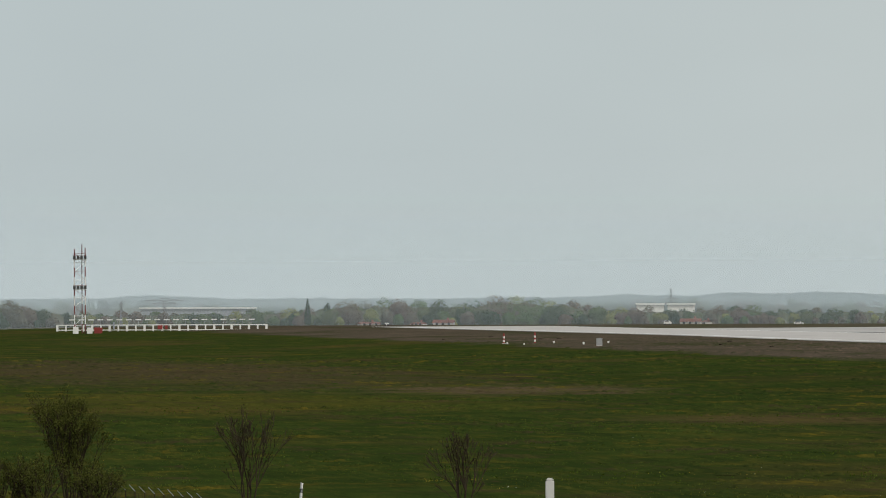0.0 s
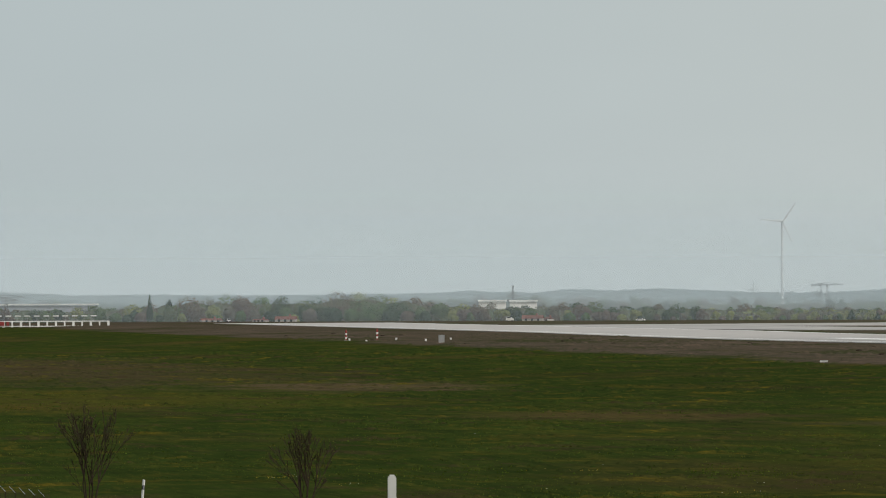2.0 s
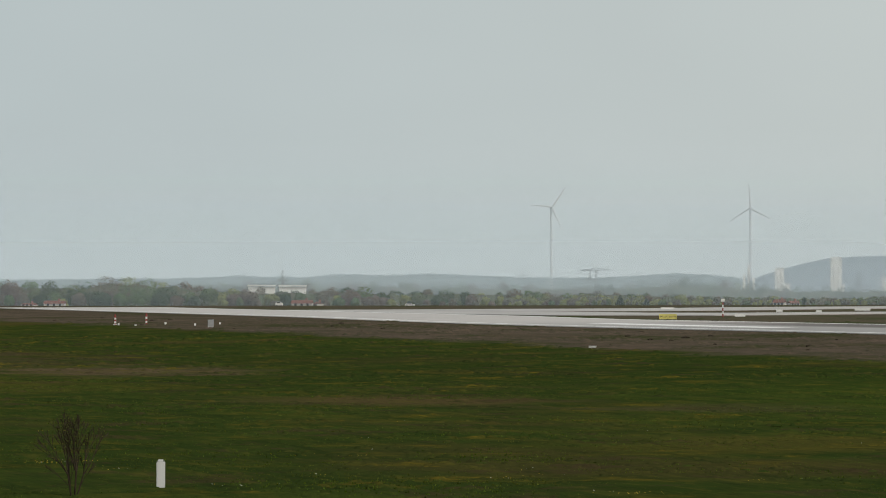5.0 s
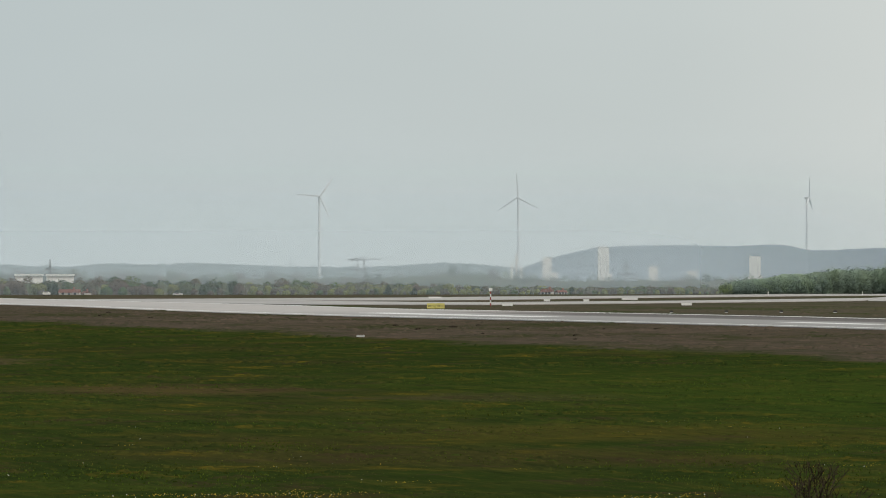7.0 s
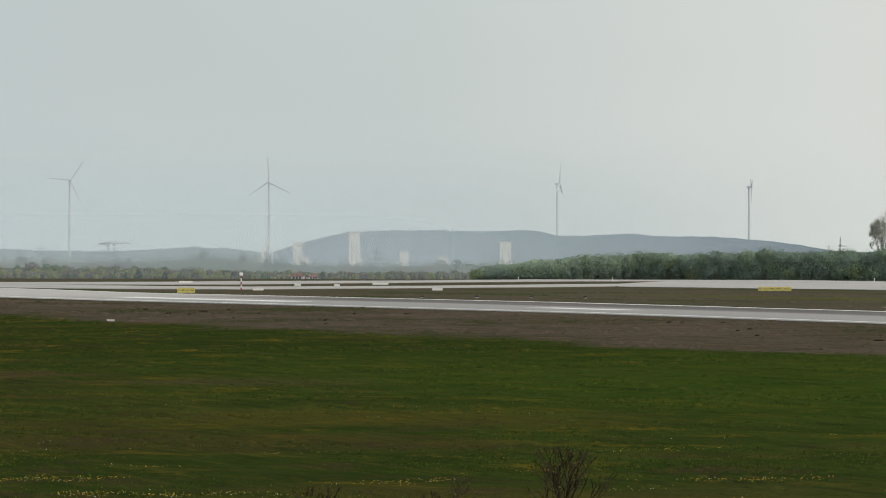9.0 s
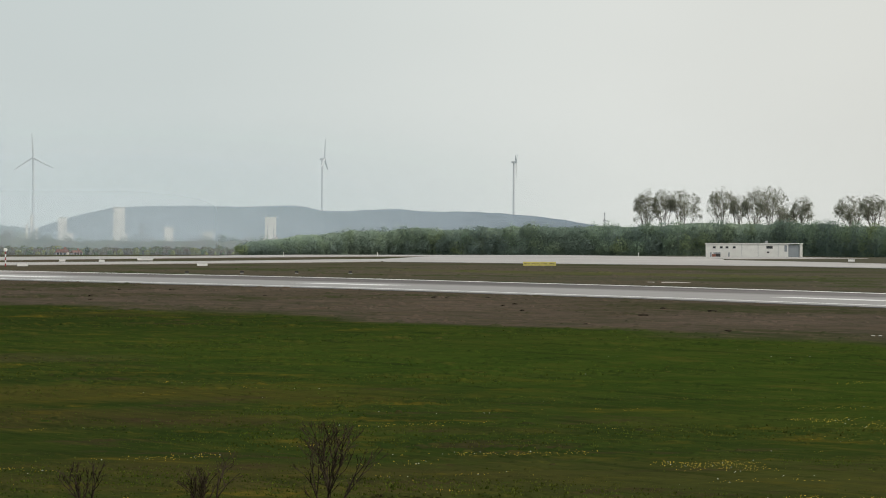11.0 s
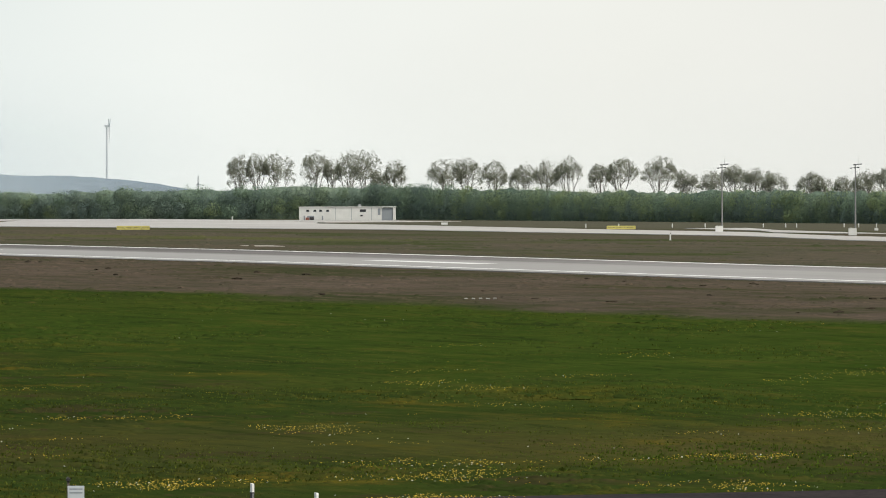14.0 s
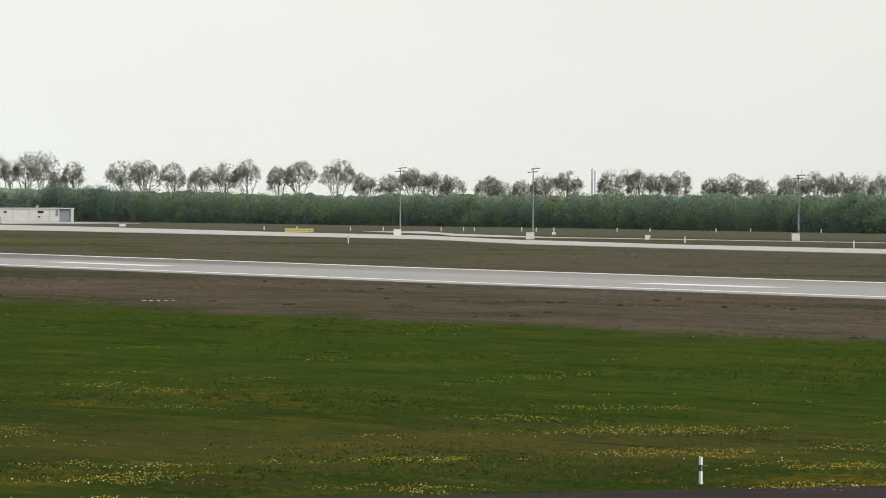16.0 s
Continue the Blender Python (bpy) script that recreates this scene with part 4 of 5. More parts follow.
cabinet("cabinet", 10.664, 1066.0, (1.2, 0.8, 1.3), M_STEEL, "grey steel cabinet on the brown verge")
for h, r in ((9.862, 1097.0), (10.182, 1124.0), (10.496, 1091.0), (10.761, 1102.0), (9.682, 1130.0)):
    cabinet("ground_light", h, r, (0.4, 0.4, 0.4), M_WHITE, "small white ground light on the verge", "light", "verge lights")
for h in (18.055, 18.639, 19.223, 19.796):
    cabinet("ground_light", h, 1068.0, (0.7, 0.4, 0.35), M_BLACK, "small dark approach light unit in the infield", "light", "infield lights")
for h, r, wd in ((16.307, 1300.0, 2.6), (16.727, 1500.0, 1.8), (17.147, 1480.0, 1.6), (17.61, 1565.0, 4.6), (18.217, 1313.0, 2.6),
                 (25.137, 1550.0, 1.9), (29.737, 1270.0, 0.9), (30.738, 1180.0, 1.2), (30.732, 1120.0, 0.9), (15.534, 1640.0, 4.0)):
    cabinet("marker_board", h, r, (wd, 0.4, 0.55), M_WHITE, "low white marker board seen from behind", "sign", "white boards")


def guidance_sign(heading, r, wide, tall, panels, bars):
    x, y, zz = ground_at(heading, r)
    root = thing("guidance_sign", x, y, zz, "yellow taxiway guidance sign with black writing on short legs", "sign", heading, "guidance signs")
    pw = wide / panels
    for i in range(panels):
        u = -wide / 2 + pw * (i + 0.5)
        pan = part("panel", box(bmesh.new(), (pw * 0.97, 0.25, tall), (u, 0, 0.25 + tall / 2), 0, 0.02), M_YELLOW, root)
        for k in range(bars):
            part("lettering", box(bmesh.new(), (pw * 0.30 / bars, 0.02, tall * (0.26 if k % 2 else 0.36)), (u + (k - (bars - 1) / 2) * pw * 0.8 / bars, -0.13, 0.25 + tall / 2)), M_BLACK, pan, "black writing")
        part("leg", box(bmesh.new(), (0.10, 0.10, 0.4), (u, 0, 0.12)), M_STEEL, root)


guidance_sign(15.54, 1200.0, 4.0, 1.15, 2, 6)
guidance_sign(21.816, 1300.0, 8.0, 0.95, 4, 6)
guidance_sign(27.021, 1290.0, 7.0, 0.85, 3, 6)

# wind indicator pole in the infield
x, y, zz = ground_at(16.125, 1290.0)
pole_thing = thing("sensor_pole", x, y, zz, "red and white sensor pole with a white head in the infield", "pole", 16.125)
banded_pole(pole_thing, 0, 0, 0.0, 3.7, 0.16, 5)
part("head", box(bmesh.new(), (0.9, 0.6, 0.8), (0, 0, 4.0), 0, 0.12), M_WHITE, pole_thing, "white sensor head")


def flood_mast(heading, r, tall):
    """Slender steel mast with two staggered cross arms of flat floodlights and a thin rod on top."""
    x, y, zz = ground_at(heading, r, 0.1)
    root = thing("light_mast", x, y, zz, "tall galvanised floodlight mast beside the taxiway", "light mast", heading, "light masts")
    part("pole", rod(bmesh.new(), (0, 0, 0), (0, 0, tall * 0.955), 0.20, 0.11, 10), M_MAST, root)
    part("finial", rod(bmesh.new(), (0.55, 0, tall * 0.95), (0.6, 0, tall * 1.08), 0.05, 0.02, 6), M_MAST, root)
    part("foot_plate", box(bmesh.new(), (0.7, 0.7, 0.12), (0, 0, 0.12), 0, 0.02), M_CONCRETE, root, "concrete foot")
    for zt, half, off in ((tall * 0.91, 0.95, -0.15), (tall * 0.955, 0.85, 0.45)):
        arm = part("arm", box(bmesh.new(), (half * 2, 0.12, 0.10), (off, 0, zt), 0, 0.03), M_MAST, root)
        for k in (-0.8, 0.0, 0.8):
            part("floodlight", box(bmesh.new(), (0.55, 0.55, 0.20), (off + k * half, -0.15, zt + 0.10 * k), 0, 0.06), M_BLACK, arm, "dark floodlight")


for h, r, tall in ((28.097, 1203.0, 16.08), (29.514, 1120.0, 15.56), (32.344, 1115.0, 14.32)):
    flood_mast(h, r, tall)
    cabinet("switch_cabinet", h - 0.03, r - 2.0, (1.7, 1.0, 1.4), M_WHITE, "white switch cabinet at the foot of a light mast", "cabinet", "switch cabinets")


def white_post(heading, r, tall, label, group):
    x, y, zz = ground_at(heading, r, 0.05)
    root = thing("marker_post", x, y, zz, label, "post", heading, group)
    part("shaft", box(bmesh.new(), (0.26, 0.18, tall), (0, 0, tall / 2), 0, 0.04), M_WHITE, root)
    part("cap", box(bmesh.new(), (0.20, 0.15, 0.14), (0, 0, tall + 0.05), 0, 0.03), M_BLACK, root, "dark cap")


for h in (26.645, 26.995, 27.567, 27.916, 28.535, 28.889, 29.549, 28.773, 29.394, 29.737, 30.412, 30.762, 31.466, 31.833, 32.584, 32.956):
    white_post(h, 1400.0, 1.1, "small white marker post along the shrub belt", "belt posts")
for t_h, r in ((27.545, 1000.0), (32.932, 960.0), (31.135, 1050.0)):
    white_post(t_h, r, 1.3, "pale marker post beside the taxiway", "taxiway posts")
for t_h in (22.871, 20.085, 19.084):
    white_post(t_h, 1840.0, 1.5, "white marker post before the shrub belt", "belt posts")


# ---- glide-path lights, covers and bare patches ----
for k in range(5):
    x, y = 196.0 + 0.46 * k, 413.4 - 0.47 * k
    root = thing("approach_lamp", x, y, height(x, y), "low white approach-path lamp box on the brown verge", "light", 24.0, "approach lamps")
    part("housing", box(bmesh.new(), (0.34 - 0.05 * (k % 3), 0.3, 0.045), (0, 0, 0.06), 0, 0.01), M_WHITE, root)
    part("leg", box(bmesh.new(), (0.05, 0.05, 0.1), (-0.1, 0, -0.01)), M_STEEL, root)
    part("leg", box(bmesh.new(), (0.05, 0.05, 0.1), (0.1, 0, -0.01)), M_STEEL, root)
for h, r, wd, label in ((14.737, 737.0, 1.1, "small pale concrete cover on the brown verge"),):
    cabinet("concrete_cover", h, r, (wd, 0.8, 0.2), M_CONCRETE, label, "cover")


# ---- white building ----
def airfield_building(h0, h1, r):
    hm = (h0 + h1) / 2
    x, y, zz = ground_at(hm, r)
    w_ = radians(h1 - h0) * r
    tall = 4.45
    root = thing("airfield_building", x, y, zz, "long low white flat-roofed building with a greyed, shaded end", "building", hm + 4)
    depth = 8.0
    main = w_ * 0.865
    u0 = -w_ / 2
    part("wall", box(bmesh.new(), (main, depth, tall), (u0 + main / 2, depth / 2, tall / 2), 0, 0.04), M_WHITE, root)
    # shade of the end wall is put into this grey colour
    bay = part("shaded_end", box(bmesh.new(), (w_ * 0.115, depth - 0.6, tall - 0.3), (u0 + main + w_ * 0.0575, depth / 2, tall / 2 - 0.15)), M_GREY, root, "end of the building, greyed as shade")
    part("corner_post", box(bmesh.new(), (w_ * 0.016, depth, tall), (w_ / 2 - w_ * 0.008, depth / 2, tall / 2)), M_WHITE, root)
    part("roof_edge", box(bmesh.new(), (w_ + 0.5, depth + 0.5, 0.28), (0, depth / 2, tall + 0.1), 0, 0.04), M_WHITE, root)
    for k in (0.09, 0.165, 0.225, 0.30):
        win = part("window", box(bmesh.new(), (0.95, 0.10, 0.6), (u0 + w_ * k, -0.02, tall * 0.74)), M_GLASS, root, "small dark high window")
        part("frame", box(bmesh.new(), (1.2, 0.06, 0.12), (u0 + w_ * k, -0.05, tall * 0.74 - 0.36)), M_GREY, win)
    for k, wd, ht, zc in ((0.67, 2.1, 0.9, 0.74), (0.655, 0.8, 0.5, 0.36)):
        part("window", box(bmesh.new(), (wd, 0.10, ht), (u0 + w_ * k, -0.02, tall * zc)), M_GLASS, root, "dark window")
    part("vent", box(bmesh.new(), (0.9, 0.12, 2.2), (u0 + w_ * 0.84, -0.03, tall * 0.66)), M_GREY, root, "grey louvre vent")
    for k, wd in ((0.055, 0.5), (0.12, 2.4), (0.245, 0.5)):
        part("doorway", box(bmesh.new(), (wd, 0.10, 1.5), (u0 + w_ * k, -0.02, 0.8)), M_GREY, root, "grey doorway")
    for k in (0.38, 0.55, 0.76):
        part("panel_joint", box(bmesh.new(), (0.12, 0.05, tall * 0.96), (u0 + w_ * k, -0.01, tall * 0.48)), M_GREY, root)
    part("roof_unit", box(bmesh.new(), (1.0, 1.0, 0.9), (u0 + w_ * 0.63, 3.0, tall + 0.6), 0, 0.06), M_STEEL, root, "grey roof vent")
    part("crate", box(bmesh.new(), (1.2, 0.9, 0.9), (u0 + w_ * 0.09, -1.2, 0.5), 0, 0.05), M_ROOF, root, "rust-red crate")
    part("tank", box(bmesh.new(), (1.5, 1.0, 1.0), (u0 + w_ * 0.135, -1.0, 0.6), 0, 0.1), M_BLACK, root, "dark tank")


airfield_building(23.584, 24.603, 1840.0)


# ---- distance: turbines, pylons, works, houses ----
def turbine(heading, r, hub_z, blade, spin, yaw, label, lift=0.0):
    x, y, zz = ground_at(heading, r)
    root = thing("wind_turbine", x, y, zz + lift, label, "wind turbine", heading, "wind turbines")
    hub = hub_z - zz - lift
    part("tower", rod(bmesh.new(), (0, 0, -1), (0, 0, hub), 1.25, 0.8, 16), M_TURBINE, root)
    part("nacelle", box(bmesh.new(), (2.0, 4.2, 2.0), (0, 0.6, hub + 0.4), radians(yaw), 0.4), M_TURBINE, root)
    turn = Matrix.Translation((0, 0, hub + 0.4)) @ Matrix.Rotation(radians(yaw), 4, "Z")
    bm = bmesh.new()
    bmesh.ops.create_uvsphere(bm, u_segments=12, v_segments=8, radius=1.0, matrix=turn @ Matrix.Translation((0, -2.0, 0)))
    rotor = part("hub", bm, M_TURBINE, root)
    # the edge-on rotors' blades are feathered to show their breadth to the camera
    cp, sp = (0.6, 0.8) if yaw > 45 else (1.0, 0.0)
    for k in range(3):
        bm = bmesh.new()
        m = turn @ Matrix.Translation((0, -2.2, 0)) @ Matrix.Rotation(radians(spin + 120 * k), 4, "Y")
        prev = None
        for zf, chord, thick in ((0.0, 0.8, 0.7), (0.12, 1.5, 0.5), (0.3, 1.35, 0.35), (0.6, 0.95, 0.22), (0.88, 0.6, 0.14), (1.0, 0.2, 0.06)):
            ring = [bm.verts.new(m @ Vector((cp * dx * chord - sp * dy * thick, sp * dx * chord + cp * dy * thick, zf * blade))) for dx, dy in ((-0.35, 0), (0, -0.5), (0.65, 0), (0, 0.5))]
            if prev:
                for q in range(4):
                    bm.faces.new((prev[q], prev[(q + 1) % 4], ring[(q + 1) % 4], ring[q]))
            else:
                bm.faces.new(ring)
            prev = ring
        bm.faces.new(prev[::-1])
        part("blade", bm, M_TURBINE, rotor)


T_LABEL = "pale three-bladed wind turbine standing far off in the haze"
turbine(14.297, 4600.0, 72.3, 20.82, 35, 15, T_LABEL)
turbine(16.42, 4600.0, 71.2, 21.31, -3, -10, T_LABEL)
turbine(19.496, 4480.0, 68.7, 17.45, 5, 78, T_LABEL)
turbine(21.54, 4480.0, 66.4, 13.5, 180, 84, T_LABEL)


def pylon(heading, r, top, arms, label, base_w=3.0):
    """A lattice pylon: four tapering legs, bracing, and cross arms (height share, half width)."""
    x, y, zz = ground_at(heading, r)
    hgt = top - zz
    root = thing("power_pylon", x, y, zz, label, "pylon", heading, "power pylons")
    bm = bmesh.new()
    for sx in (-1, 1):
        for sy in (-1, 1):
            rod(bm, (sx * base_w / 2, sy * base_w / 2, -0.5), (sx * 0.3, sy * 0.3, hgt), 0.22, 0.12, 5)
    part("legs", bm, M_LATTICE, root)
    bm = bmesh.new()
    n = 8
    for i in range(n):
        k0, k1 = i / n, (i + 1) / n
        w0, w1 = base_w / 2 + (0.3 - base_w / 2) * k0, base_w / 2 + (0.3 - base_w / 2) * k1
        for sy in (-1, 1):
            rod(bm, (-w0, sy * w0, hgt * k0), (w1, sy * w1, hgt * k1), 0.10, 0.10, 4)
            rod(bm, (w0, sy * w0, hgt * k0), (-w1, sy * w1, hgt * k1), 0.10, 0.10, 4)
    part("bracing", bm, M_LATTICE, root)
    for share, half in arms:
        bm = bmesh.new()
        rod(bm, (-half, 0, hgt * share), (half, 0, hgt * share), 0.16, 0.16, 5)
        rod(bm, (-half, 0, hgt * share), (0, 0, hgt * share + 1.2), 0.12, 0.12, 4)
        rod(bm, (half, 0, hgt * share), (0, 0, hgt * share + 1.2), 0.12, 0.12, 4)
        for q in (-0.95, -0.55, 0.55, 0.95):
            rod(bm, (q * half, 0, hgt * share), (q * half, 0, hgt * share - 1.0), 0.08, 0.08, 4)
        part("cross_arm", bm, M_LATTICE, root)


P_LABEL = "steel lattice power pylon rising out of distant woods"
pylon(14.707, 3340.0, 16.1, ((0.97, 5.98), (0.72, 4.92)), P_LABEL)
pylon(14.774, 3300.0, 16.3, ((0.98, 9.72),), P_LABEL)
pylon(17.571, 3300.0, 14.8, ((0.6, 5.55), (0.8, 2.78)), P_LABEL)
pylon(11.429, 3060.0, 15.5, ((0.72, 3.2), (0.58, 4.2)), P_LABEL, 2.4)
pylon(6.029, 2700.0, 9.9, ((0.97, 9.66), (0.86, 5.68)), P_LABEL)
pylon(5.566, 2500.0, 9.1, ((0.9, 0.8),), P_LABEL, 0.9)
pylon(13.99, 4300.0, 20.1, ((0.8, 4.0),), P_LABEL)
pylon(22.509, 4300.0, 24.8, ((0.8, 1.5),), P_LABEL, 1.4)


def works_block(name, heading, r, wide, bottom, top, label, steps=(), pipes=0):
    """A pale industrial block with a stepped roof; its foot stands on the ground behind the woods."""
    clad = M_PALE if name == "far_chimney" else M_WHITE
    x, y, zz = ground_at(heading, r)
    root = thing(name, x, y, zz, label, "building", heading, "distant works")
    part("wall", box(bmesh.new(), (wide, wide * 0.8, top - zz), (0, 0, (top - zz) / 2), 0, 0.1), clad, root)
    part("roof", box(bmesh.new(), (wide * 1.05, wide * 0.85, 0.5), (0, 0, top - zz + 0.25)), clad, root)
    for du, wd, share in steps:
        part("annex", box(bmesh.new(), (wd, wide * 0.7, (top - zz) * share), (du, -0.3, (top - zz) * share / 2), 0, 0.1), clad, root)
    n = max(2, int(wide / 4))
    for i in range(n):
        part("window_strip", box(bmesh.new(), (0.3, 0.1, (top - zz) * 0.5), (-wide / 2 + wide * (i + 0.5) / n, -wide * 0.4 - 0.02, (top - zz) * 0.55)), M_GREY, root)
    for i in range(pipes):
        part("chimney", rod(bmesh.new(), (wide * (0.6 + 0.5 * i), 0, 0), (wide * (0.6 + 0.5 * i), 0, (top - zz) * (1.3 - 0.2 * i)), 0.9, 0.7, 10), clad, root)


works_block("headframe_tower", 17.33, 4000.0, 8.42, 0, 26.3, "tall white shaft tower before the spoil heap", ((3.37, 5.89, 0.45),))
works_block("works_building", 16.728, 4000.0, 6.74, 0, 18.7, "pale works building in the haze", ((5.05, 5.89, 0.6),))
works_block("works_building", 16.402, 4050.0, 2.13, 0, 20.6, "slender pale works tower in the haze", ((-3.5, 2.0, 0.8), (3.5, 2.0, 0.7)))
works_block("works_building", 17.861, 4000.0, 6.74, 0, 11.5, "pale low works building in the haze")
works_block("works_building", 18.944, 4000.0, 8.42, 0, 19.0, "pale rounded works building before the heap", ((0, 10.95, 0.5),))
works_block("works_building", 18.276, 4000.0, 7.58, 0, 8.1, "pale low works shed in the haze")
works_block("far_chimney", 30.141, 4200.0, 1.6, 0, 32.0, "pair of pale far-off chimney stacks", ((2.2, 1.4, 0.98),))


def long_hall(heading, r, wide, eave, top, label, clad):
    x, y, zz = ground_at(heading, r)
    root = thing("long_hall", x, y, zz, label, "building", heading)
    h = top - zz
    part("wall", box(bmesh.new(), (wide, 14, h * 0.9), (0, 0, h * 0.45), 0, 0.05), clad, root)
    bm = bmesh.new()
    sec = [(-8, h * 0.92), (0, h), (8, h * 0.92)]
    vs = [[bm.verts.new((u, d, q)) for d, q in sec] for u in (-wide / 2 - 0.5, wide / 2 + 0.5)]
    for i in range(2):
        bm.faces.new((vs[0][i], vs[1][i], vs[1][i + 1], vs[0][i + 1]))
    bmesh.ops.solidify(bm, geom=bm.faces[:], thickness=0.3)
    part("roof", bm, M_WHITE, root, "pale metal roof")
    for i in range(8):
        part("door", box(bmesh.new(), (wide * 0.06, 0.1, h * 0.25), (-wide * 0.44 + wide * 0.125 * i, -7.03, h * 0.125)), M_GREY, root, "grey door")


long_hall(11.207, 3010.0, 15.21, 0, 7.2, "long white hall among distant trees", M_WHITE)
long_hall(11.538, 3010.0, 15.21, 0, 7.1, "long white hall among distant trees", M_WHITE)
long_hall(6.384, 3000.0, 64.74, 0, 5.9, "very long low pale hall behind the antenna row", M_GREY)


def house(heading, r, wide, top, turn, label):
    x, y, zz = ground_at(heading, r)
    root = thing("house", x, y, zz, label, "house", heading + turn, "village houses")
    h = top - zz
    eave = h * 0.5
    d = wide * 0.6
    part("wall", box(bmesh.new(), (wide, d, eave), (0, 0, eave / 2)), M_PLASTER, root)
    bm = bmesh.new()
    for sy in (-1, 1):
        a = [bm.verts.new(p) for p in ((-wide * 0.53, sy * d * 0.56, eave - 0.2), (wide * 0.53, sy * d * 0.56, eave - 0.2), (wide * 0.53, 0, h), (-wide * 0.53, 0, h))]
        bm.faces.new(a if sy < 0 else a[::-1])
    bmesh.ops.solidify(bm, geom=bm.faces[:], thickness=0.2)
    roof = part("roof", bm, M_ROOF, root, "red clay-tiled roof")
    part("chimney", box(bmesh.new(), (0.7, 0.7, 1.6), (wide * 0.2, 0.3, h + 0.1)), M_ROOF, roof)
    for k in (-0.3, 0.0, 0.3):
        part("window", box(bmesh.new(), (1.0, 0.08, 1.2), (k * wide, -d / 2 - 0.02, eave * 0.55)), M_GLASS, root, "dark window")


for h, r, wd, top, turn in ((9.006, 2350.0, 8.91, 0.6, 10), (8.204, 2400.0, 9.09, -0.4, -15),
                            (11.64, 2380.0, 9.02, 0.6, 8), (11.809, 2420.0, 5.6, -0.3, 70),
                            (8.735, 2360.0, 6.46, -0.6, 30), (16.73, 2300.0, 5.0, 0.9, 20), (16.88, 2310.0, 4.5, 0.3, -30)):
    house(h, r, wd, top, turn, "small plastered house with a red roof beyond the airfield")


def van(heading, r, size, label):
    x, y, zz = ground_at(heading, r)
    root = thing("van", x, y, zz, label, "van", heading + 6, "parked vans")
    L, D, Hh = size
    part("body", box(bmesh.new(), (L, D, Hh * 0.62), (0, 0, Hh * 0.5), 0, 0.15), M_WHITE, root)
    part("cabin", box(bmesh.new(), (L * 0.7, D * 0.92, Hh * 0.4), (-L * 0.08, 0, Hh * 0.9), 0, 0.2), M_WHITE, root)
    part("windscreen", box(bmesh.new(), (L * 0.5, 0.06, Hh * 0.25), (-L * 0.05, -D * 0.47, Hh * 0.92)), M_GLASS, root, "dark glass")
    for sx in (-0.32, 0.32):
        for sy in (-0.42, 0.42):
            part("wheel", rod(bmesh.new(), (sx * L, sy * D - 0.12, 0.35), (sx * L, sy * D + 0.12, 0.35), 0.36, 0.36, 12), M_BLACK, root, "black tyre")


van(11.393, 1880.0, (2.6, 1.9, 1.5), "small white van parked at the pavement's far edge")
van(12.788, 1880.0, (3.4, 1.9, 0.9), "low white vehicle at the pavement's far edge")
van(8.397, 1880.0, (1.4, 1.4, 1.2), "small white vehicle at the runway's end")


def conifer(heading, r, top, wide):
    x, y, zz = ground_at(heading, r)
    rg = random.Random(int(heading * 100))
    root = thing("conifer", x, y, zz, "dark conifer standing before paler woods", "tree", heading, "dark conifers")
    h = top - zz
    part("trunk", rod(bmesh.new(), (0, 0, -0.2), (0, 0, h * 0.9), 0.3, 0.05, 6), M_BARK, root)
    verts, faces = [], []
    for i in range(9):
        k = i / 9
        scatter_leaves(rg, verts, faces, (0, 0, h * (0.14 + 0.8 * k)), (wide * 0.5 * (1.05 - k), wide * 0.5 * (1.05 - k), h * 0.09), int(90 * (1.1 - k)), 0.4)
    crown = raw("crown", verts, faces, M_PINE)
    crown.parent = root


for h, r, top, wd in ((15.033, 2400.0, 2.8, 4.29), (15.31, 2400.0, 1.2, 2.78),
                      (7.553, 2450.0, 11.6, 4.13), (11.508, 2420.0, 2.5, 3.57)):
    conifer(h, r, top, wd)


# ---- foreground: posts, sign, shrubs, fence ----
def delineator(heading, r, lean=0.0, sink=0.05):
    x, y, zz = ground_at(heading, r, sink)
    root = thing("delineator_post", x, y, zz, "white plastic roadside post with a black band", "post", heading, "roadside posts")
    root.rotation_euler.rotate_axis("Y", radians(lean))
    def shaft(z0, z1, m, name, label=""):
        bm = bmesh.new()
        sec = [(-0.07, 0.03), (0, -0.06), (0.07, 0.03), (0.0, 0.06)]
        bot, tp = [bm.verts.new((a, b2, z0)) for a, b2 in sec], [bm.verts.new((a, b2, z1 + (0.03 if z1 > 0.98 and a < 0 else 0))) for a, b2 in sec]
        for q in range(4):
            bm.faces.new((bot[q], bot[(q + 1) % 4], tp[(q + 1) % 4], tp[q]))
        bm.faces.new(tp)
        bm.faces.new(bot[::-1])
        return part(name, bm, m, root, label)
    shaft(0.0, 0.52, M_WHITE, "lower_shaft")
    band = shaft(0.52, 0.74, M_BLACK, "band", "black diagonal band")
    part("reflector", box(bmesh.new(), (0.045, 0.012, 0.14), (0.028, -0.055, 0.63)), M_STEEL, band, "silver reflector")
    shaft(0.74, 1.02, M_WHITE, "upper_shaft")


delineator(31.316, 196.0)
delineator(23.08, 178.0, 0.0, 0.21)
delineator(23.765, 173.0, 0.0, 0.25)
delineator(7.468, 279.0, 5.0)

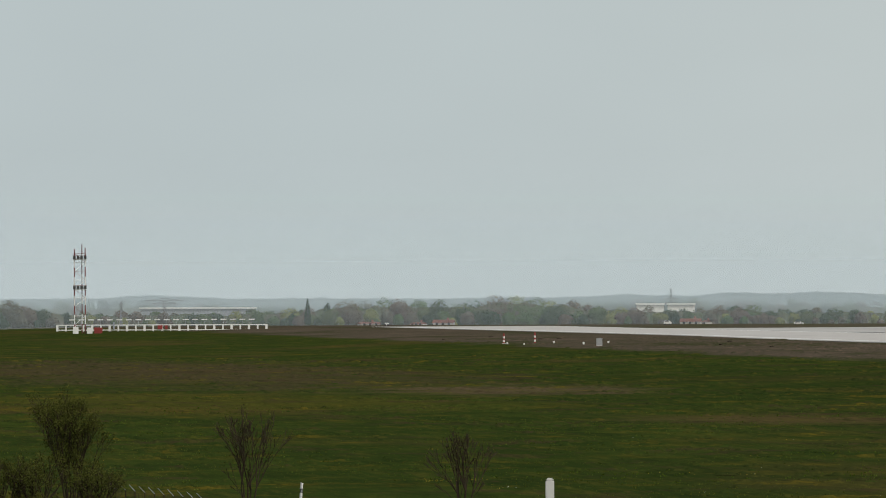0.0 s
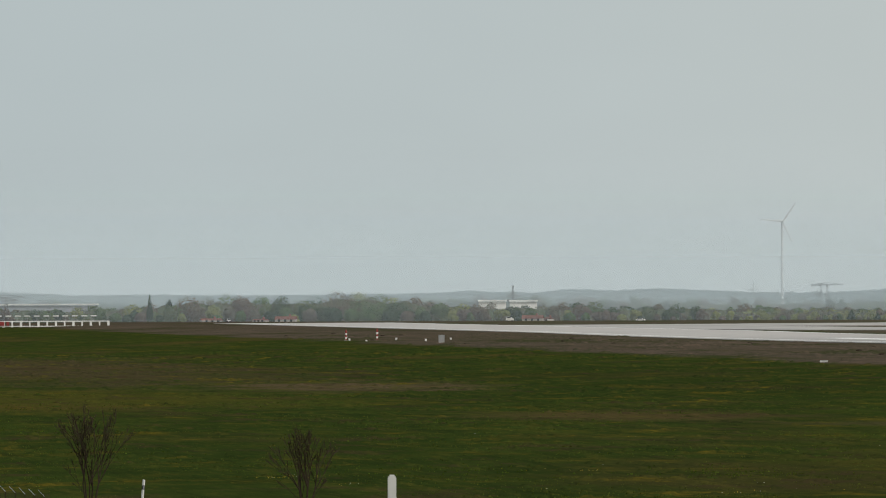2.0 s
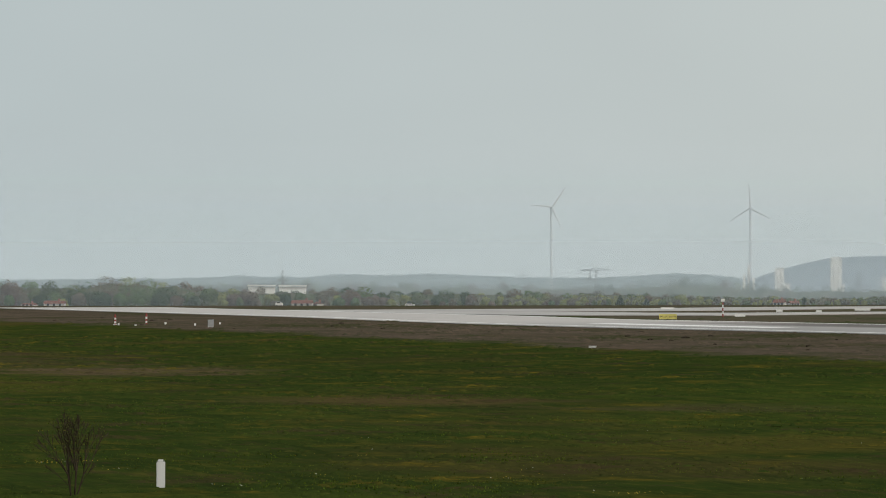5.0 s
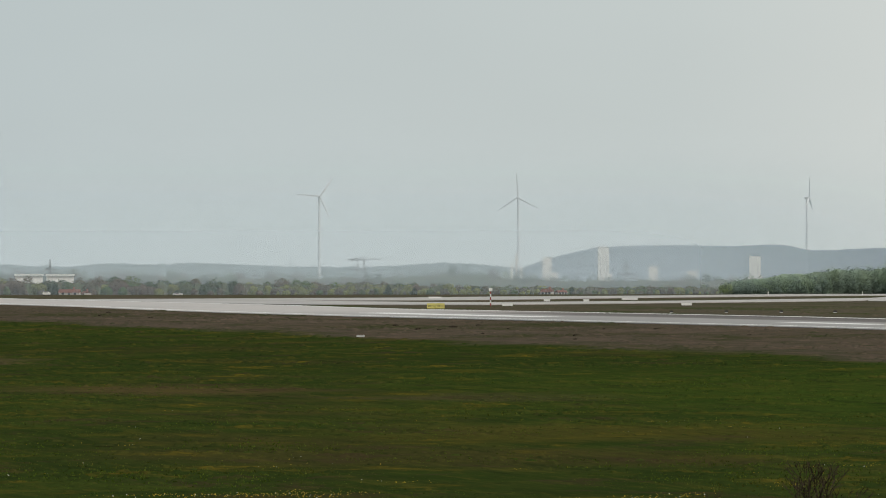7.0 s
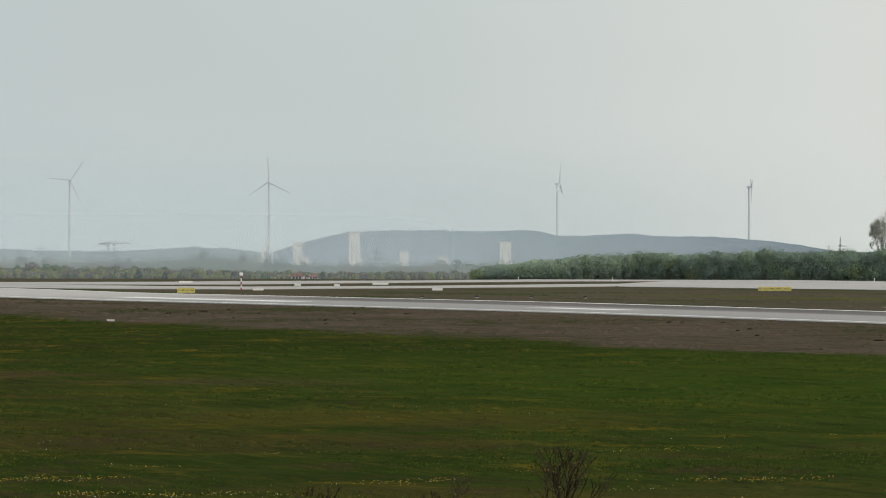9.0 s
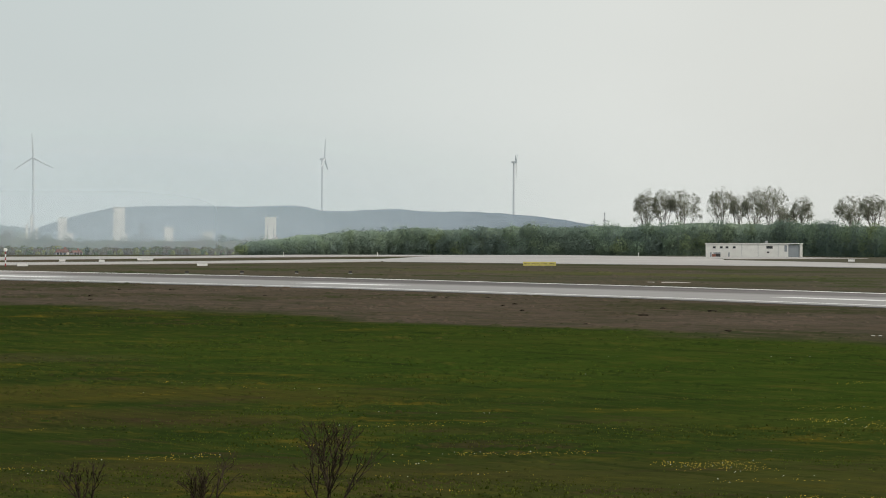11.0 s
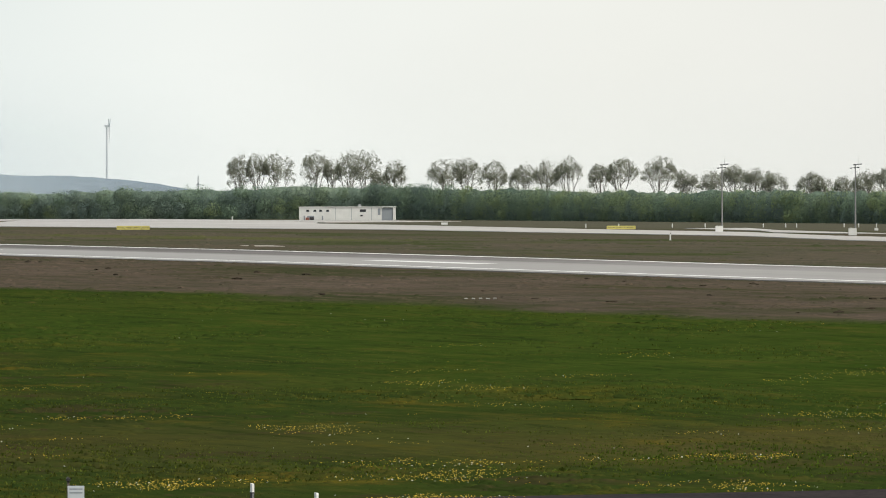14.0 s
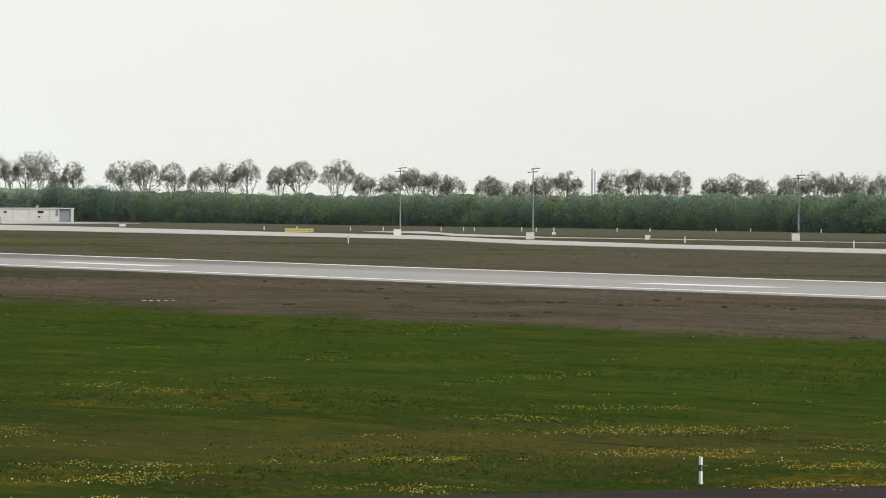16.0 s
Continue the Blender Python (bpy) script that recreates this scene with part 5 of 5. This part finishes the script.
x, y, zz = ground_at(10.13, 271.0, 0.05)
stone = thing("boundary_post", x, y, zz, "thick pale concrete boundary post with a rounded top", "post", 10.13)
part("shaft", box(bmesh.new(), (0.44, 0.40, 1.36), (0, 0, 0.68), 0, 0.03), M_CONCRETE, stone)
part("cap", box(bmesh.new(), (0.40, 0.36, 0.16), (0, 0, 1.41), 0, 0.07), M_CONCRETE, stone)

x, y, zz = ground_at(21.19, 180.0, 0.43)
notice = thing("notice_board", x, y, zz, "small white notice board with grey writing on a post", "sign", 21.229)
part("post", box(bmesh.new(), (0.09, 0.09, 1.5), (-0.22, 0.05, 0.5)), M_BARK, notice, "dark wooden post")
panel = part("panel", box(bmesh.new(), (0.56, 0.03, 0.5), (0.04, 0, 0.84), 0, 0.01), M_PALE, notice)
for k in range(2):
    part("writing", box(bmesh.new(), (0.44, 0.006, 0.05), (0.04, -0.018, 0.98 - 0.12 * k)), M_GREY, panel, "grey lines of writing")
part("lamp", box(bmesh.new(), (0.16, 0.16, 0.16), (-0.22, 0.0, 1.3), 0, 0.04), M_BLACK, notice, "dark lamp on the post")


def shrub(heading, r, top, wide, seed, label, stems=7, leaves=0, colour=None, depth=4, spread=0.36):
    """A bare spring shrub: forking stems that thin out into twigs."""
    x, y, zz = ground_at(heading, r)
    rg = random.Random(seed)
    root = thing("shrub", x, y, zz, label, "shrub", heading, "bare shrubs")
    h = top - zz
    bm = bmesh.new()
    tips = []

    def grow(p, d, length, rad, level):
        q = p + d * length
        rod(bm, p, q, rad, max(0.010, rad * 0.7), 5 if level < 2 else 3)
        if level >= depth:
            tips.append(q)
            return
        for _ in range(2 if level else 3):
            nd = (d + Vector((rg.gauss(0, spread), rg.gauss(0, spread), rg.uniform(-0.05, 0.22)))).normalized()
            grow(q, nd, length * rg.uniform(0.62, 0.86), max(0.014, rad * 0.68), level + 1)
        if rg.random() < 0.6:
            nd = (d + Vector((rg.gauss(0, 0.6), rg.gauss(0, 0.6), 0.1))).normalized()
            grow(p + d * length * 0.5, nd, length * 0.5, max(0.012, rad * 0.45), level + 2)
    for i in range(stems):
        a = 2 * math.pi * i / stems + rg.uniform(-0.3, 0.3)
        out = wide / h * rg.uniform(0.2, 0.75)
        grow(Vector((math.cos(a) * 0.15, math.sin(a) * 0.15, -0.1)), Vector((math.cos(a) * out, math.sin(a) * out, 1)).normalized(), h * rg.uniform(0.24, 0.32), 0.046, 0)
    part("branchwork", bm, M_TWIG, root)
    if leaves:
        verts, faces = [], []
        for tip in tips:
            scatter_leaves(rg, verts, faces, tip, (0.25, 0.25, 0.25), leaves, 0.05)
        cr = raw("foliage", verts, faces, colour or M_BUSH)
        cr.parent = root


S_LABEL = "bare dark-twigged spring shrub beside the perimeter road"
shrub(6.908, 262.0, 2.9, 1.5, 1, S_LABEL, 5, 1, None, 5, 0.2)
shrub(9.205, 262.0, 2.5, 1.9, 2, S_LABEL, 5, 1, None, 5, 0.22)
shrub(19.568, 225.0, 0.9, 3.0, 3, S_LABEL, 6, 1)
shrub(16.967, 195.0, 0.6, 1.6, 4, S_LABEL, 3, 1)
shrub(18.259, 195.0, 0.7, 1.4, 5, S_LABEL, 3, 1)
shrub(19.585, 195.0, 1.6, 2.8, 6, S_LABEL, 4, 1)
shrub(18.191, 195.0, -0.2, 1.0, 7, S_LABEL, 3, 1)
shrub(20.173, 195.0, -1.0, 1.0, 8, S_LABEL, 3, 2)
G_LABEL = "leafing green bush with tall thin shoots beside the road"
shrub(5.031, 258.0, 4.2, 1.9, 9, G_LABEL, 9, 22, M_BUSH, 4, 0.22)
shrub(4.641, 256.0, 1.8, 3.0, 10, G_LABEL, 10, 16, M_BUSH, 3)
shrub(5.272, 255.0, 1.3, 2.4, 12, G_LABEL, 10, 16, M_BUSH, 3)
shrub(4.282, 256.0, 1.6, 2.4, 13, G_LABEL, 9, 14, M_BUSH, 3)


def fence():
    x, y, zz = ground_at(5.963, 262.0)
    root = thing("security_fence", x, y, zz, "grey wire fence with slanted barbed-wire arms", "fence", 5.963)
    top = -0.4 - zz
    for i in range(10):
        u, hi = -2.1 + 0.47 * i, top - 0.06 * i
        p = part("post", rod(bmesh.new(), (u, 0, -0.2), (u, 0, hi - 0.3), 0.026, 0.026, 6), M_TWIG, root)
        part("arm", rod(bmesh.new(), (u, 0, hi - 0.3), (u - 0.30, -0.1, hi + 0.02), 0.018, 0.014, 5), M_GREY, p)
    bm = bmesh.new()
    for k in range(24):
        u = -2.2 + 4.6 * k / 23
        rod(bm, (u, 0, 0), (u, 0, top - 0.36 - 0.022 * k), 0.007, 0.007, 3)
    for k in range(26):
        q = (top - 0.35) * k / 25
        rod(bm, (-2.2, 0, q), (2.4, 0, q * (1 - 0.5 / top)), 0.007, 0.007, 3)
    part("wire_mesh", bm, M_TWIG, root)


fence()


# ---- meadow cover: grass tufts, dandelions, mole hills ----
M_GRASS = leafy("grass_blades", (0.066, 0.102, 0.014), (0.088, 0.094, 0.020), 0.4, 0.4)
M_DANDELION = surface("dandelion", (0.66, 0.45, 0.02), (0.56, 0.38, 0.03), 0.5, 5.0, 0.7, 0, 0.0, 0.2)
M_DAISY = surface("white_blossom", (0.70, 0.70, 0.62), (0.60, 0.62, 0.52), 0.5, 5.0, 0.7, 0, 0.0, 0.2)
M_SOIL = matte(surface("turned_soil", (0.045, 0.036, 0.026), (0.032, 0.028, 0.022), 0.5, 4.0, 0.95, 0, 0.3, 0.3))


def meadow():
    rg = random.Random(77)
    verts, faces = [], []
    for _ in range(120000):
        h = rg.uniform(3.0, 34.5)
        r = 178.0 + 420.0 * rg.random() ** 2.2
        x, y = polar(h, r)
        if x > 187 or noise.noise((x * 0.05, y * 0.05, 4.0)) < rg.uniform(-0.5, 0.35):
            continue
        zz = height(x, y)
        for _b in range(2):
            a, ln, wd = rg.uniform(0, 6.28), rg.uniform(0.03, 0.09), rg.uniform(0.03, 0.08)
            ox, oy = rg.gauss(0, 0.12), rg.gauss(0, 0.12)
            n = len(verts)
            ca, sa = math.cos(a), math.sin(a)
            verts.append((x + ox - ca * wd, y + oy - sa * wd, zz - 0.04))
            verts.append((x + ox + ca * wd, y + oy + sa * wd, zz - 0.04))
            verts.append((x + ox - sa * ln * 0.5, y + oy + ca * ln * 0.5, zz + ln))
            faces.append((n, n + 1, n + 2))
    tagged(raw("grass", verts, faces, M_GRASS), "short tufted spring grass covering the meadow", "grass", kind="stuff")
    for name, mat_, count, lo, size, label in (("dandelions", M_DANDELION, 230000, 0.33, 0.022, "yellow dandelions in drifts across the meadow"),
                                              ("blossoms", M_DAISY, 7000, 0.16, 0.030, "scattered small white blossoms in the meadow")):
        verts, faces = [], []
        for _ in range(count):
            h = rg.uniform(3.0, 34.5)
            r = 180.0 + 260.0 * rg.random() ** 1.7
            x, y = polar(h, r)
            d = 1.25 * noise.noise((x * 0.11, y * 0.11, 9.0)) + 0.45 * noise.noise((x * 0.6, y * 0.6, 2.0)) + 0.010 * (h - 24) - 0.0022 * (r - 215)
            if x > 184 or d < lo + rg.uniform(0.0, 0.36):
                continue
            zz = height(x, y) + rg.uniform(0.05, 0.12)
            s = size * rg.uniform(0.6, 1.3)
            n = len(verts)
            for k in range(5):
                verts.append((x + s * math.cos(k * 1.2566), y + s * math.sin(k * 1.2566), zz))
            verts.append((x, y, zz + s * 0.9))
            faces += [(n + k, n + (k + 1) % 5, n + 5) for k in range(5)]
        tagged(raw(name, verts, faces, mat_), label, "flowers", kind="stuff")
    bm = bmesh.new()
    for i in range(75):
        h = rg.uniform(5.0, 34.0)
        x = rg.uniform(190, 250) if i < 90 else rg.uniform(110, 190)
        r = x / math.sin(radians(h))
        if r > 1300:
            continue
        px, py = polar(h, r)
        s = rg.uniform(0.10, 0.26) * (1 + r / 900)
        m = Matrix.Translation((px, py, height(px, py))) @ Matrix.Rotation(rg.uniform(0, 3), 4, "Z") @ Matrix.Diagonal((s * 1.6, s, s * 0.55, 1))
        bmesh.ops.create_icosphere(bm, subdivisions=1, radius=1.0, matrix=m)
    for v in bm.verts:
        v.co += Vector((rg.gauss(0, 0.05), rg.gauss(0, 0.05), rg.gauss(0, 0.03)))
    tagged(new("mole_hills", mesh_of(bm, "mole_hills", M_SOIL)), "dark mole hills and clods on the verge", "soil", kind="stuff")


meadow()


def island_colours(name, stops):
    """A dull material whose colour differs from tussock to tussock."""
    m, nodes, links, p = shader(name, 0.95)
    geo, rampn = nodes.new("ShaderNodeNewGeometry"), nodes.new("ShaderNodeValToRGB")
    cr = rampn.color_ramp
    cr.elements[0].position, cr.elements[0].color = 0.0, (*stops[0][1], 1)
    cr.elements[1].position, cr.elements[1].color = 1.0, (*stops[-1][1], 1)
    for at, col in stops[1:-1]:
        cr.elements.new(at).color = (*col, 1)
    links.new(geo.outputs["Random Per Island"], rampn.inputs[0])
    n1 = noise_node(nodes, links, 2.2, 5.0)
    c = mixed(nodes, links, ranged(nodes, links, n1.outputs[0], 0.4, 0.7, 0, 0.5), rampn.outputs[0], (0.018, 0.024, 0.008))
    links.new(c, p.inputs["Base Color"])
    return matte(m)


M_TUSSOCK = island_colours("grass_tussock", ((0.0, (0.022, 0.036, 0.008)), (0.4, (0.032, 0.050, 0.010)), (0.7, (0.042, 0.058, 0.012)), (1.0, (0.054, 0.056, 0.014))))


def tussocks(name, count, material, label, place, seed, share=1.0):
    """Low uneven humps of grass, each a small dome."""
    rg = random.Random(seed)
    verts, faces = [], []
    for _ in range(count):
        x, y, k = place(rg)
        if x is None:
            continue
        k *= share
        zz = height(x, y) - 0.02
        wd, ht = rg.uniform(0.18, 0.62) * k, rg.uniform(0.03, 0.11) * k
        n, a0 = len(verts), rg.uniform(0, 1)
        for q in range(6):
            a = a0 + q * 1.0472
            rr = wd * rg.uniform(0.7, 1.25)
            verts.append((x + rr * math.cos(a), y + rr * math.sin(a), zz - 0.04))
        for q in range(6):
            a = a0 + q * 1.0472
            rr = wd * rg.uniform(0.35, 0.6)
            verts.append((x + rr * math.cos(a), y + rr * math.sin(a), zz + ht * rg.uniform(0.6, 1.0)))
        verts.append((x, y, zz + ht * 1.1))
        for q in range(6):
            r2 = (q + 1) % 6
            faces += [(n + q, n + r2, n + 6 + r2, n + 6 + q), (n + 6 + q, n + 6 + r2, n + 12)]
    ob = raw(name, verts, faces, material)
    for fpoly in ob.data.polygons:
        fpoly.use_smooth = True
    tagged(ob, label, "grass", kind="stuff")


def in_meadow(rg):
    h, r = rg.uniform(3.2, 34.2), 180.0 + 820.0 * rg.random() ** 1.9
    x, y = polar(h, r)
    if x > 188 or noise.noise((x * 0.04, y * 0.04, 8.0)) < rg.uniform(-0.6, 0.5):
        return None, None, 0
    return x, y, (r / 220.0) ** 0.75


def on_verge(rg):
    x = rg.choice((rg.uniform(186, 257), rg.uniform(186, 257), rg.uniform(323, 460)))
    h = rg.uniform(9.0, 34.0)
    r = x / math.sin(radians(h))
    if r > 1250 or noise.noise((x * 0.03, r * 0.02, 3.0)) < rg.uniform(-0.6, 0.5):
        return None, None, 0
    px, py = polar(h, r)
    return px, py, (r / 300.0) ** 0.8


tussocks("tussocks", 40000, M_GROUND, "low uneven grass tussocks over the meadow", in_meadow, 31)
tussocks("grass_clumps", 4000, M_TUSSOCK, "small clumps of fresh and dry grass", in_meadow, 33, 0.55)
tussocks("dry_tussocks", 9000, M_GROUND, "low dry tussocks and clods on the bare verge", on_verge, 32)
